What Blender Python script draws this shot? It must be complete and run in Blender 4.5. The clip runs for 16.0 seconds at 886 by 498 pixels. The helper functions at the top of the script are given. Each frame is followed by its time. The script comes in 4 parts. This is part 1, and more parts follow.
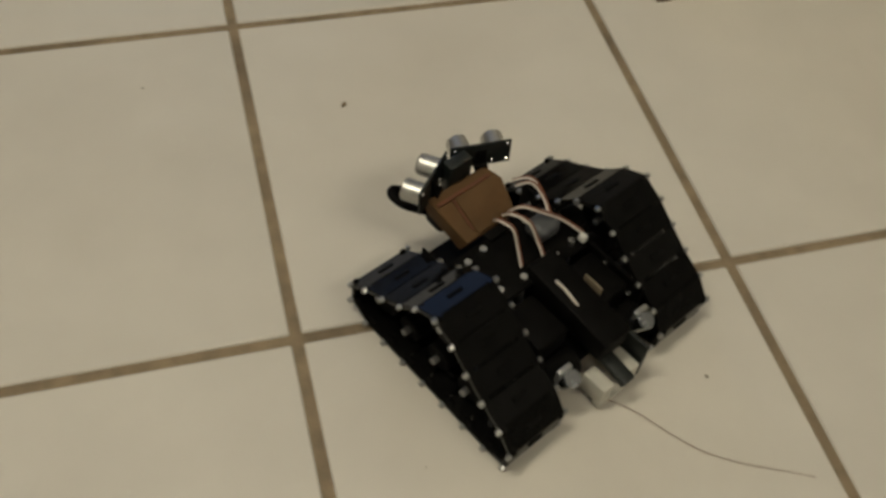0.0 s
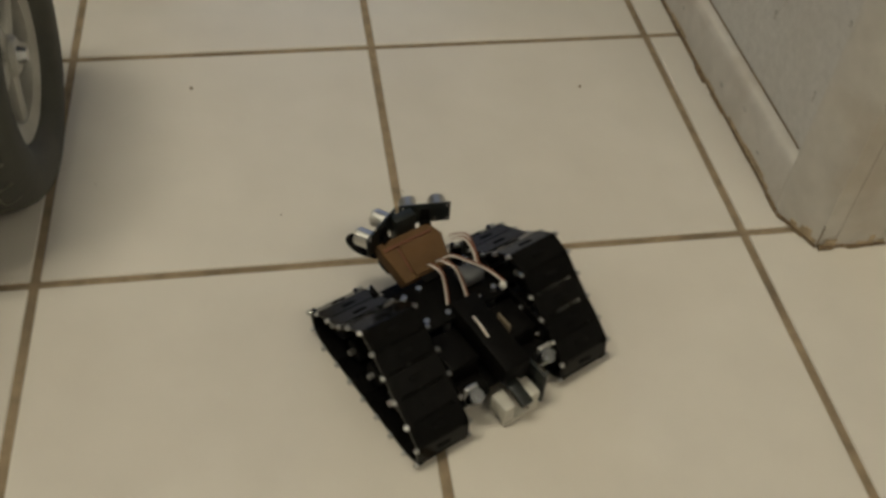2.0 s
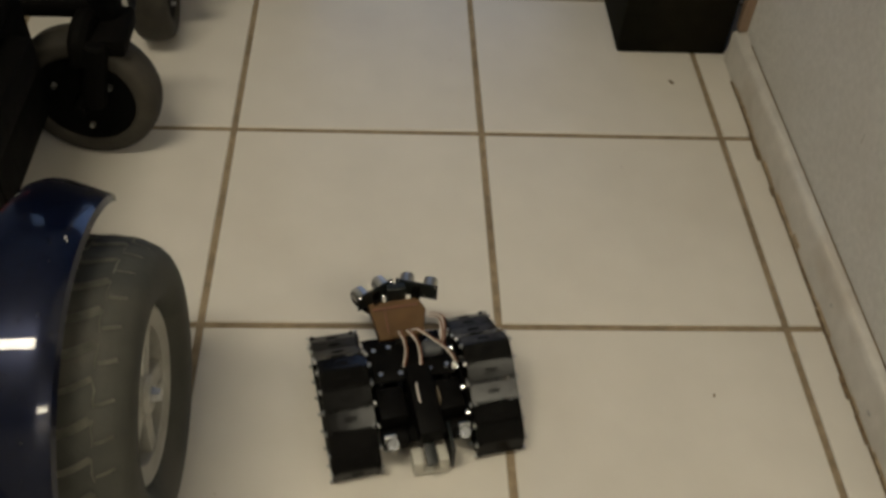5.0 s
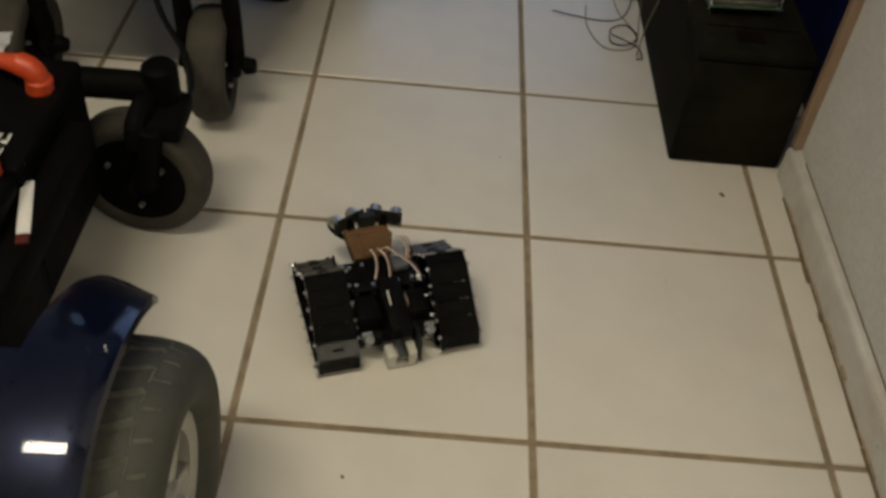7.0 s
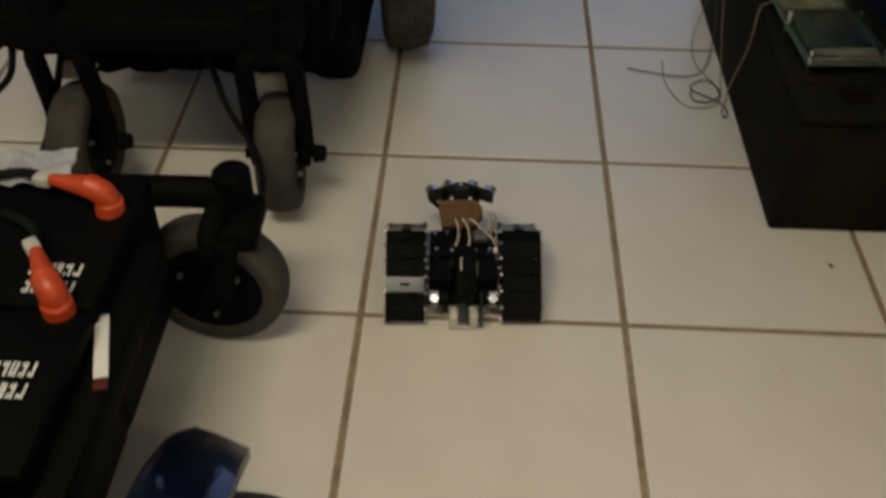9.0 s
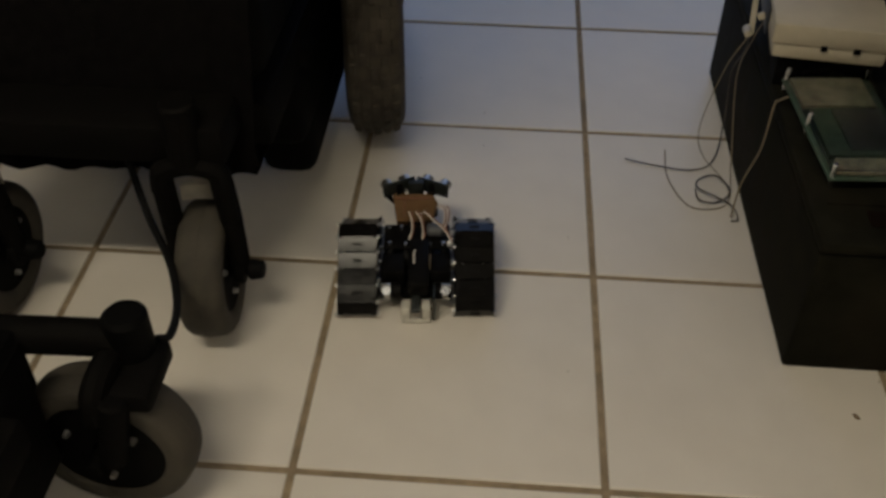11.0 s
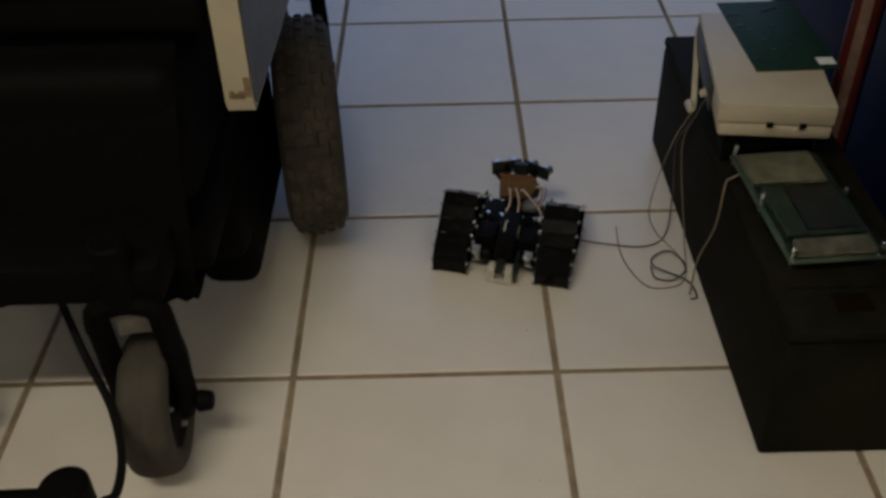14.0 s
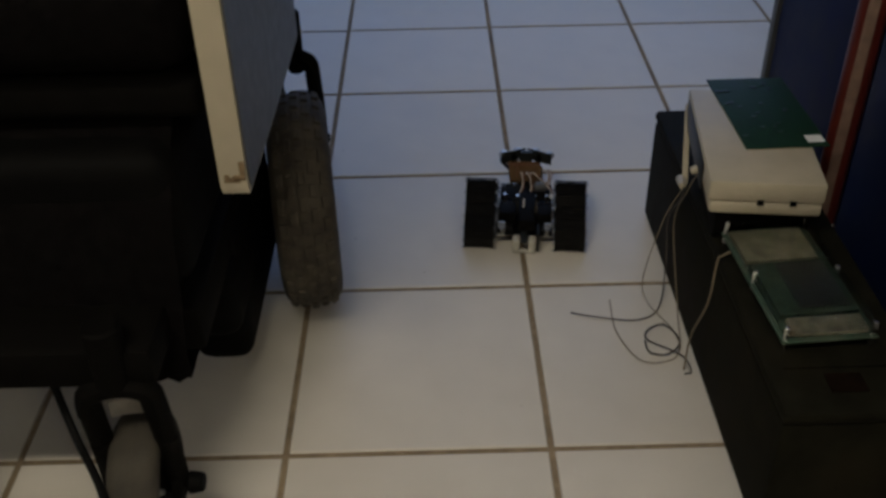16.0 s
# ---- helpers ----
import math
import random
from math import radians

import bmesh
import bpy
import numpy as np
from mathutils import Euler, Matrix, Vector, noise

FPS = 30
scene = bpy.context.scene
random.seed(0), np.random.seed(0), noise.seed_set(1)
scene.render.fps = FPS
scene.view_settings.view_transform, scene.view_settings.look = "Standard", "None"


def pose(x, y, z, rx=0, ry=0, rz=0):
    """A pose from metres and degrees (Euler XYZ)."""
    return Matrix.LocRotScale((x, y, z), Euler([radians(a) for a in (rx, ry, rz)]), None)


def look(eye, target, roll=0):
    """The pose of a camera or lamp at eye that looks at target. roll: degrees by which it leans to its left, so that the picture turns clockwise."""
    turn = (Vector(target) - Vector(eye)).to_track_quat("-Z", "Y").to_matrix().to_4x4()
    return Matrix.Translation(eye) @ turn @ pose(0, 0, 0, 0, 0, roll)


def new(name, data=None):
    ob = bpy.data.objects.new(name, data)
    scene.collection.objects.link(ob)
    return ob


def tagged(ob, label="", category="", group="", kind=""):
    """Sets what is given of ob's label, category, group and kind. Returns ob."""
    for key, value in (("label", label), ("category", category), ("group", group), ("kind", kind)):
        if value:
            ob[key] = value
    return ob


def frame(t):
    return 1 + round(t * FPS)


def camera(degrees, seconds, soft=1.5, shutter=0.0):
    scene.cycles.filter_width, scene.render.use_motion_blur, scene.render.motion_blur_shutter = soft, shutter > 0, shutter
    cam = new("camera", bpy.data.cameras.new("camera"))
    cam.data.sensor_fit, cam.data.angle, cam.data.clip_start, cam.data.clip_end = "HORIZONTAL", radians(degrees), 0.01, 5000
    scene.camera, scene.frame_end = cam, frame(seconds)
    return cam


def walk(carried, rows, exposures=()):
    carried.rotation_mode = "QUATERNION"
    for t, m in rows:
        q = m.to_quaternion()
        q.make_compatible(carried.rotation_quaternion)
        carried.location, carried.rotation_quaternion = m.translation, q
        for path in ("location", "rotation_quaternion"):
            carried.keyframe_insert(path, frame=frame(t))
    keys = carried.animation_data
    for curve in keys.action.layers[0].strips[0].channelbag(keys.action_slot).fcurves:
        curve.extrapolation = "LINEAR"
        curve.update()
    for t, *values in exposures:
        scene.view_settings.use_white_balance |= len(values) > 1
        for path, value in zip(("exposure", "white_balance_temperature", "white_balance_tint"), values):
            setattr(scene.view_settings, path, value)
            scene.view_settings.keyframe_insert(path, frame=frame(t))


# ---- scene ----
cam = camera(49.0, 16.0, soft=3.1, shutter=0.5)
PATH = [
    (0, (0.295, -0.694, 0.58), (0.727, 0.444, -1.007), 7.4),
    (0.5, (0.283, -0.675, 0.597), (0.648, 0.504, -0.977), 7.1),
    (1, (0.272, -0.674, 0.617), (0.604, 0.586, -0.901), 6.0),
    (1.5, (0.259, -0.642, 0.629), (0.562, 0.693, -0.83), 5.2),
    (2, (0.235, -0.606, 0.67), (0.524, 0.73, -0.791), 4.8),
    (2.5, (0.234, -0.567, 0.705), (0.474, 0.784, -0.75), 3.7),
    (3, (0.228, -0.475, 0.782), (0.423, 0.845, -0.707), 4.0),
    (3.5, (0.207, -0.417, 0.811), (0.396, 0.918, -0.667), 5.0),
    (4, (0.209, -0.389, 0.832), (0.367, 0.955, -0.641), 4.6),
    (6.5, (0.191, -0.301, 0.885), (0.262, 1.106, -0.535), 5.8),
    (7, (0.194, -0.295, 0.892), (0.236, 1.142, -0.498), 6.0),
    (7.5, (0.198, -0.28, 0.882), (0.205, 1.171, -0.494), 4.1),
    (8, (0.181, -0.254, 0.887), (0.191, 1.204, -0.482), 3.4),
    (8.5, (0.16, -0.226, 0.896), (0.151, 1.2, -0.507), 1.2),
    (9, (0.138, -0.178, 0.896), (0.078, 1.291, -0.46), 0.6),
    (9.5, (0.163, -0.098, 0.888), (0.059, 1.39, -0.444), 1.8),
    (12, (0.208, 0.102, 0.854), (0.119, 1.612, -0.455), -1.2),
    (12.5, (0.204, 0.121, 0.868), (0.149, 1.64, -0.432), -1.4),
    (13, (0.2, 0.129, 0.877), (0.172, 1.667, -0.402), -1.4),
    (13.5, (0.193, 0.135, 0.887), (0.19, 1.683, -0.379), -1.2),
    (14, (0.193, 0.142, 0.891), (0.193, 1.7, -0.362), -1.4),
    (14.5, (0.198, 0.147, 0.894), (0.193, 1.721, -0.339), -1.7),
    (15, (0.196, 0.15, 0.903), (0.198, 1.744, -0.305), -1.5),
    (15.5, (0.2, 0.156, 0.91), (0.201, 1.769, -0.272), -1.5),
    (16, (0.196, 0.156, 0.915), (0.208, 1.782, -0.249), -1.2),
]
walk(cam, [(t, look(eye, target, roll)) for t, eye, target, roll in PATH],
     exposures=[(0.0, -0.32, 6320, 8), (1.0, -0.3, 6320, 8), (2.5, -0.3, 6390, 8), (4.0, -0.28, 6440, 9), (6.5, -0.11, 6500, 9), (9.0, -0.17, 6580, 10),
                (9.5, -0.19, 6610, 11), (12.0, -0.29, 6570, 12), (12.5, -0.29, 6580, 12), (13.5, -0.24, 6500, 12), (15.0, -0.24, 6380, 12), (16.0, -0.23, 6300, 12)])


# ---- light ----
def make_world():
    w = bpy.data.worlds.new("world")
    scene.world = w
    w.use_nodes = True
    nt = w.node_tree
    sky = nt.nodes.new("ShaderNodeTexSky")
    sky.sky_type, sky.sun_disc = "NISHITA", False
    sky.sun_elevation, sky.sun_rotation = radians(35), radians(20)
    nt.links.new(sky.outputs[0], nt.nodes["Background"].inputs[0])
    nt.nodes["Background"].inputs[1].default_value = 0.08


def area(name, m, sx, sy, watts, colour):
    d = bpy.data.lights.new(name, "AREA")
    d.shape, d.size, d.size_y, d.energy, d.color = "RECTANGLE", sx, sy, watts, colour
    ob = new(name, d)
    ob.matrix_world = m
    return ob


make_world()
# Second entry is an added fill lamp, set clear of the fender's reflection.
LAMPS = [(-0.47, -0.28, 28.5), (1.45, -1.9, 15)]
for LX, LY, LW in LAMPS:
    area("tube_and_fill_light", pose(LX, LY, 2.415), 1.15, 0.2, LW, (0.95, 0.865, 0.66))
area("sky_light", look((0.2, 3.96, 1.3), (0.3, 2.0, 0.6)), 3.3, 1.7, 11, (0.4, 0.58, 1.0))


# ---- materials ----
def mat(name, colour, rough=0.5, metal=0.0, vary=0.15, scale=30.0, bump=0.0, bump_scale=200.0, stain=None, stain_scale=4.0, stain_amt=0.3, rand=0.0, coat=0.0, spec=0.5):
    m = bpy.data.materials.new(name)
    m.use_nodes = True
    nt = m.node_tree
    N, L = nt.nodes, nt.links
    b = N["Principled BSDF"]
    b.inputs["Roughness"].default_value = rough
    b.inputs["Metallic"].default_value = metal
    b.inputs["Coat Weight"].default_value = coat
    b.inputs["Coat Roughness"].default_value = 0.025
    b.inputs["Coat IOR"].default_value = 1.75
    b.inputs["Specular IOR Level"].default_value = spec
    co = N.new("ShaderNodeTexCoord")
    n1 = N.new("ShaderNodeTexNoise")
    n1.inputs["Scale"].default_value, n1.inputs["Detail"].default_value = scale, 6
    L.new(co.outputs["Object"], n1.inputs["Vector"])
    ramp = N.new("ShaderNodeMapRange")
    ramp.inputs["From Min"].default_value, ramp.inputs["From Max"].default_value = 0.3, 0.7
    ramp.inputs["To Min"].default_value, ramp.inputs["To Max"].default_value = 1 - vary, 1 + vary
    L.new(n1.outputs["Fac"], ramp.inputs["Value"])
    col = N.new("ShaderNodeMix")
    col.data_type, col.blend_type = "RGBA", "MULTIPLY"
    col.inputs["Factor"].default_value = 1.0
    col.inputs["A"].default_value = (*colour, 1)
    L.new(ramp.outputs[0], col.inputs["B"])
    out = col.outputs["Result"]
    if stain:
        n2 = N.new("ShaderNodeTexNoise")
        n2.inputs["Scale"].default_value, n2.inputs["Detail"].default_value = stain_scale, 8
        geo = N.new("ShaderNodeNewGeometry")
        L.new(geo.outputs["Position"], n2.inputs["Vector"])
        r2 = N.new("ShaderNodeMapRange")
        r2.inputs["From Min"].default_value, r2.inputs["From Max"].default_value = 0.48, 0.72
        r2.inputs["To Max"].default_value = stain_amt
        L.new(n2.outputs["Fac"], r2.inputs["Value"])
        mx = N.new("ShaderNodeMix")
        mx.data_type = "RGBA"
        L.new(r2.outputs[0], mx.inputs["Factor"])
        L.new(out, mx.inputs["A"])
        mx.inputs["B"].default_value = (*stain, 1)
        out = mx.outputs["Result"]
    if rand:
        oi = N.new("ShaderNodeObjectInfo")
        r3 = N.new("ShaderNodeMapRange")
        r3.inputs["To Min"].default_value, r3.inputs["To Max"].default_value = 1 - rand, 1 + rand
        L.new(oi.outputs["Random"], r3.inputs["Value"])
        m3 = N.new("ShaderNodeMix")
        m3.data_type, m3.blend_type = "RGBA", "MULTIPLY"
        m3.inputs["Factor"].default_value = 1.0
        L.new(out, m3.inputs["A"])
        L.new(r3.outputs[0], m3.inputs["B"])
        out = m3.outputs["Result"]
    L.new(out, b.inputs["Base Color"])
    rr = N.new("ShaderNodeMapRange")
    rr.inputs["To Min"].default_value, rr.inputs["To Max"].default_value = max(0.03, rough - 0.12), min(1, rough + 0.12)
    L.new(n1.outputs["Fac"], rr.inputs["Value"])
    L.new(rr.outputs[0], b.inputs["Roughness"])
    if bump:
        n3 = N.new("ShaderNodeTexNoise")
        n3.inputs["Scale"].default_value, n3.inputs["Detail"].default_value = bump_scale, 4
        L.new(co.outputs["Object"], n3.inputs["Vector"])
        bp = N.new("ShaderNodeBump")
        bp.inputs["Strength"].default_value, bp.inputs["Distance"].default_value = bump, 0.002
        L.new(n3.outputs["Fac"], bp.inputs["Height"])
        L.new(bp.outputs[0], b.inputs["Normal"])
    return m


def glow(name, colour, strength):
    m = bpy.data.materials.new(name)
    m.use_nodes = True
    b = m.node_tree.nodes["Principled BSDF"]
    b.inputs["Emission Color"].default_value = (*colour, 1)
    b.inputs["Emission Strength"].default_value = strength
    return m


def clear(name, tint):
    m = bpy.data.materials.new(name)
    m.use_nodes = True
    b = m.node_tree.nodes["Principled BSDF"]
    b.inputs["Base Color"].default_value = (*tint, 1)
    b.inputs["Transmission Weight"].default_value = 1.0
    b.inputs["Roughness"].default_value = 0.12
    b.inputs["IOR"].default_value = 1.06
    return m


TILE = mat("glazed_tile", (0.66, 0.62, 0.55), 0.34, vary=0.03, scale=14, bump=0.06, bump_scale=60, stain=(0.5, 0.44, 0.36), stain_scale=3.0, stain_amt=0.22, rand=0.025)
GROUT = mat("tan_grout", (0.27, 0.205, 0.13), 0.9, vary=0.25, scale=60, bump=0.4, bump_scale=400, stain=(0.1, 0.075, 0.05), stain_scale=9, stain_amt=0.75)
PLASTER = mat("stippled_plaster", (0.6, 0.585, 0.555), 0.75, vary=0.08, scale=140, bump=0.5, bump_scale=260, stain=(0.45, 0.4, 0.33), stain_scale=5, stain_amt=0.25)
SKIRT = mat("painted_skirting", (0.575, 0.545, 0.495), 0.6, vary=0.08, scale=40, bump=0.25, stain=(0.34, 0.26, 0.165), stain_scale=11, stain_amt=0.4)
STAIN = mat("light_brown_stain", (0.42, 0.33, 0.22), 0.8, vary=0.35, scale=90)
SCUFF = mat("grey_scuff", (0.44, 0.42, 0.39), 0.8, vary=0.3, scale=200)
DIRT = mat("brown_dirt", (0.16, 0.11, 0.06), 0.95, vary=0.4, scale=120, bump=0.6)
DIM = mat("unseen_wall_grey", (0.46, 0.45, 0.43), 0.85, vary=0.08, scale=6, bump=0.1)
CEIL = mat("ceiling_paint", (0.74, 0.73, 0.71), 0.85, vary=0.03)
TRIMW = mat("beige_trim_wood", (0.3, 0.205, 0.14), 0.5, vary=0.12, scale=25, bump=0.1, stain=(0.25, 0.15, 0.08), stain_amt=0.5)
RUBBER = mat("grey_rubber", (0.048, 0.048, 0.039), 0.75, vary=0.2, scale=50, bump=0.25, stain=(0.1, 0.09, 0.07), stain_scale=12, stain_amt=0.6)
RUBBERB = mat("dusty_brown_rubber", (0.042, 0.034, 0.024), 0.85, vary=0.4, scale=70, bump=0.4, stain=(0.11, 0.095, 0.068), stain_scale=18, stain_amt=0.6)
RUBBERD = mat("worn_dark_rubber", (0.034, 0.029, 0.021), 0.8, vary=0.3, scale=60, bump=0.3, stain=(0.07, 0.06, 0.045), stain_scale=14, stain_amt=0.5)
RUST = mat("rusty_brown_stain", (0.008, 0.0045, 0.003), 0.9, vary=0.4, scale=90, spec=0.02)
DUST = mat("dusty_tread_groove", (0.19, 0.182, 0.148), 0.9, vary=0.3, scale=90)
ALLOY = mat("silver_wheel_paint", (0.4, 0.39, 0.35), 0.4, 0.3, vary=0.1, scale=60, stain=(0.2, 0.18, 0.15), stain_scale=20, stain_amt=0.4)
CHROME = mat("polished_steel", (0.75, 0.75, 0.74), 0.24, 1.0, vary=0.06, scale=90)
CAN = mat("silver_sensor_metal", (0.58, 0.57, 0.54), 0.4, 1.0, vary=0.08, scale=200)
STEEL = mat("dull_steel", (0.45, 0.45, 0.44), 0.4, 0.9, vary=0.15, scale=80)
BLUE = mat("metallic_blue_plastic", (0.005, 0.011, 0.046), 0.32, 0.6, vary=0.1, scale=160, coat=1.0)
BLUEIN = mat("dull_blue_plastic", (0.007, 0.01, 0.026), 0.55, 0.0, vary=0.15, scale=60, spec=0.15)
BLACK = mat("black_powder_coat", (0.0038, 0.0034, 0.003), 0.65, vary=0.2, scale=80, bump=0.1, spec=0.04)
BLACKP = mat("black_plastic", (0.0032, 0.0031, 0.003), 0.62, vary=0.25, scale=60, bump=0.05, spec=0.04)
CLOTH = mat("black_fabric", (0.004, 0.0035, 0.0035), 0.95, vary=0.35, scale=90, bump=0.5, bump_scale=500, spec=0.015)
ORANGE = mat("orange_rubber_boot", (0.52, 0.06, 0.014), 0.4, vary=0.1, scale=50)
WHITEP = mat("white_ink", (0.72, 0.7, 0.66), 0.6, vary=0.06)
PAPER = mat("crumpled_label_foil", (0.4, 0.4, 0.41), 0.3, vary=0.1, scale=40, bump=0.5, bump_scale=60)
CASE = mat("dark_brown_steel_case", (0.0105, 0.0098, 0.0064), 0.65, vary=0.35, scale=35, bump=0.15, bump_scale=300, stain=(0.021, 0.0165, 0.0105), stain_scale=6, stain_amt=0.7, spec=0.03)
CREAM = mat("cream_plastic", (0.46, 0.41, 0.305), 0.5, vary=0.05, scale=40, stain=(0.4, 0.33, 0.23), stain_scale=10, stain_amt=0.35)
GREYP = mat("grey_plastic_sheet", (0.068, 0.07, 0.075), 0.45, vary=0.08, scale=50)
PCB = mat("green_circuit_board", (0.007, 0.03, 0.0135), 0.6, vary=0.3, scale=120, bump=0.15, bump_scale=500, spec=0.2)
PCBD = mat("dark_circuit_board", (0.007, 0.0095, 0.0085), 0.45, vary=0.3, scale=300)
LCD = mat("dark_display_glass", (0.018, 0.022, 0.02), 0.35, vary=0.1)
DUSTPCB = mat("dusty_pale_solder_side", (0.2, 0.185, 0.135), 0.8, vary=0.3, scale=70, bump=0.2, spec=0.2)
PCBG = mat("dusty_green_board", (0.04, 0.068, 0.048), 0.7, vary=0.3, scale=90, bump=0.2, stain=(0.1, 0.1, 0.07), stain_scale=30, stain_amt=0.5, spec=0.2)
ACRYL = clear("clear_green_acrylic", (0.92, 0.94, 0.92))
NAVY = mat("navy_blue_paint", (0.004, 0.009, 0.052), 0.5, vary=0.25, scale=20, stain=(0.008, 0.014, 0.06), stain_scale=5, stain_amt=0.5, spec=0.1)
GUARD = mat("pale_worn_plate", (0.66, 0.62, 0.54), 0.6, vary=0.15, scale=60, stain=(0.2, 0.17, 0.13), stain_scale=25, stain_amt=0.5)
PIN = mat("worn_steel_pin", (0.42, 0.42, 0.41), 0.3, 1.0, vary=0.2, scale=120)
CAPM = mat("dark_motor_metal", (0.3, 0.31, 0.33), 0.25, 1.0, vary=0.15, scale=120)
STRIPE = mat("pole_highlight_pink", (0.2, 0.125, 0.095), 0.6, vary=0.2, scale=60)
PLUG = mat("pale_grey_plug_plastic", (0.5, 0.48, 0.42), 0.45, vary=0.1, scale=80)
RED = mat("red_enamel", (0.09, 0.013, 0.008), 0.4, vary=0.15, scale=40)
LINK = mat("glossy_black_link_plastic", (0.0048, 0.0045, 0.0042), 0.07, vary=0.2, scale=120, rand=0.3, spec=0.09)
ROBOTP = mat("black_robot_plastic", (0.004, 0.0036, 0.0033), 0.5, vary=0.3, scale=90, bump=0.06, spec=0.06)
BROWN = mat("brown_phenolic_board", (0.108, 0.061, 0.027), 0.6, vary=0.15, scale=60, stain=(0.1, 0.045, 0.015), stain_scale=40, stain_amt=0.4, spec=0.15)
BROWND = mat("brown_board_edge", (0.12, 0.04, 0.015), 0.5, vary=0.2, scale=80)
WIREW = mat("white_wire", (0.62, 0.56, 0.5), 0.5, vary=0.05)
WIREB = mat("brown_wire", (0.16, 0.05, 0.02), 0.5, vary=0.1)
WIREF = mat("faded_dark_wire", (0.05, 0.04, 0.033), 0.6, vary=0.2)
WIREK = mat("black_wire", (0.006, 0.006, 0.006), 0.6, vary=0.1, spec=0.1)
WIREY = mat("beige_wire", (0.2, 0.16, 0.105), 0.6, vary=0.1)
TUBE = glow("lit_tube", (1.0, 0.88, 0.7), 14.0)
OUTSIDE = glow("outside_sky", (0.3, 0.5, 1.0), 0.5)


# ---- building helpers ----
def root_of(ob):
    while ob.parent:
        ob = ob.parent
    return ob


def finish(bm, name, material, smooth):
    me = bpy.data.meshes.new(name)
    bmesh.ops.recalc_face_normals(bm, faces=bm.faces)
    bm.to_mesh(me)
    bm.free()
    if smooth:
        for p in me.polygons:
            p.use_smooth = True
        me.set_sharp_from_angle(angle=radians(35))
    me.materials.append(material)
    return me


def part(name, bm, material, parent, label="", smooth=True):
    bmesh.ops.translate(bm, verts=bm.verts, vec=-root_of(parent).location)
    ob = new(name, finish(bm, name, material, smooth))
    ob.parent = parent
    return tagged(ob, label)


def whole(name, bm, material, label, category, group="", kind="", at=(0, 0, 0), smooth=True):
    bmesh.ops.translate(bm, verts=bm.verts, vec=-Vector(at))
    ob = new(name, finish(bm, name, material, smooth))
    ob.location = at
    return tagged(ob, label, category, group, kind)


def thing(name, label, category, at=(0, 0, 0), group="", kind=""):
    ob = new(name)
    ob.location = at
    ob.empty_display_size = 0.05
    return tagged(ob, label, category, group, kind)


def box(bm, x0, x1, y0, y1, z0, z1, bevel=0.0, m=None, seg=2):
    vs = [bm.verts.new((x, y, z)) for x in (x0, x1) for y in (y0, y1) for z in (z0, z1)]
    fs = [bm.faces.new([vs[i] for i in q]) for q in ((0, 1, 3, 2), (4, 6, 7, 5), (0, 4, 5, 1), (2, 3, 7, 6), (0, 2, 6, 4), (1, 5, 7, 3))]
    if bevel:
        es = list({e for f in fs for e in f.edges})
        out = bmesh.ops.bevel(bm, geom=es, offset=bevel, segments=seg, affect="EDGES", profile=0.5)
        vs = list({v for f in out["faces"] for v in f.verts} | {v for v in vs if v.is_valid})
    if m is not None:
        bmesh.ops.transform(bm, matrix=m, verts=vs)
    return bm


def cyl(bm, a, b, r, r2=None, seg=20, bevel=0.0):
    a, b = Vector(a), Vector(b)
    r2 = r if r2 is None else r2
    q = (b - a).to_track_quat("Z", "Y")
    n = (b - a).length
    rings = [(0, r), (n, r2)] if not bevel else [(0, r - bevel), (bevel, r), (n - bevel, r2), (n, r2 - bevel)]
    loops = []
    for z, rad in rings:
        loops.append([bm.verts.new(a + q @ Vector((rad * math.cos(2 * math.pi * i / seg), rad * math.sin(2 * math.pi * i / seg), z))) for i in range(seg)])
    for u, v in zip(loops, loops[1:]):
        for i in range(seg):
            bm.faces.new((u[i], u[(i + 1) % seg], v[(i + 1) % seg], v[i]))
    bm.faces.new(loops[0][::-1])
    bm.faces.new(loops[-1])
    return bm


def smooth_path(pts, n=8):
    pts = [Vector(p) for p in pts]
    P = [2 * pts[0] - pts[1], *pts, 2 * pts[-1] - pts[-2]]
    out = []
    for i in range(1, len(P) - 2):
        a, b, c, d = P[i - 1:i + 3]
        for k in range(n):
            t = k / n
            out.append(0.5 * (2 * b + (c - a) * t + (2 * a - 5 * b + 4 * c - d) * t * t + (3 * b - a - 3 * c + d) * t ** 3))
    out.append(pts[-1])
    return out


def tube(bm, pts, r, seg=8, n=8):
    path = smooth_path(pts, n) if n else [Vector(p) for p in pts]
    up = Vector((0.3, 0.2, 1)).normalized()
    loops = []
    for i, p in enumerate(path):
        d = (path[min(i + 1, len(path) - 1)] - path[max(i - 1, 0)]).normalized()
        s = d.cross(up).normalized()
        u = s.cross(d)
        up = u
        loops.append([bm.verts.new(p + r * (math.cos(2 * math.pi * k / seg) * s + math.sin(2 * math.pi * k / seg) * u)) for k in range(seg)])
    for a, b in zip(loops, loops[1:]):
        for k in range(seg):
            bm.faces.new((a[k], a[(k + 1) % seg], b[(k + 1) % seg], b[k]))
    bm.faces.new(loops[0][::-1])
    bm.faces.new(loops[-1])
    return bm


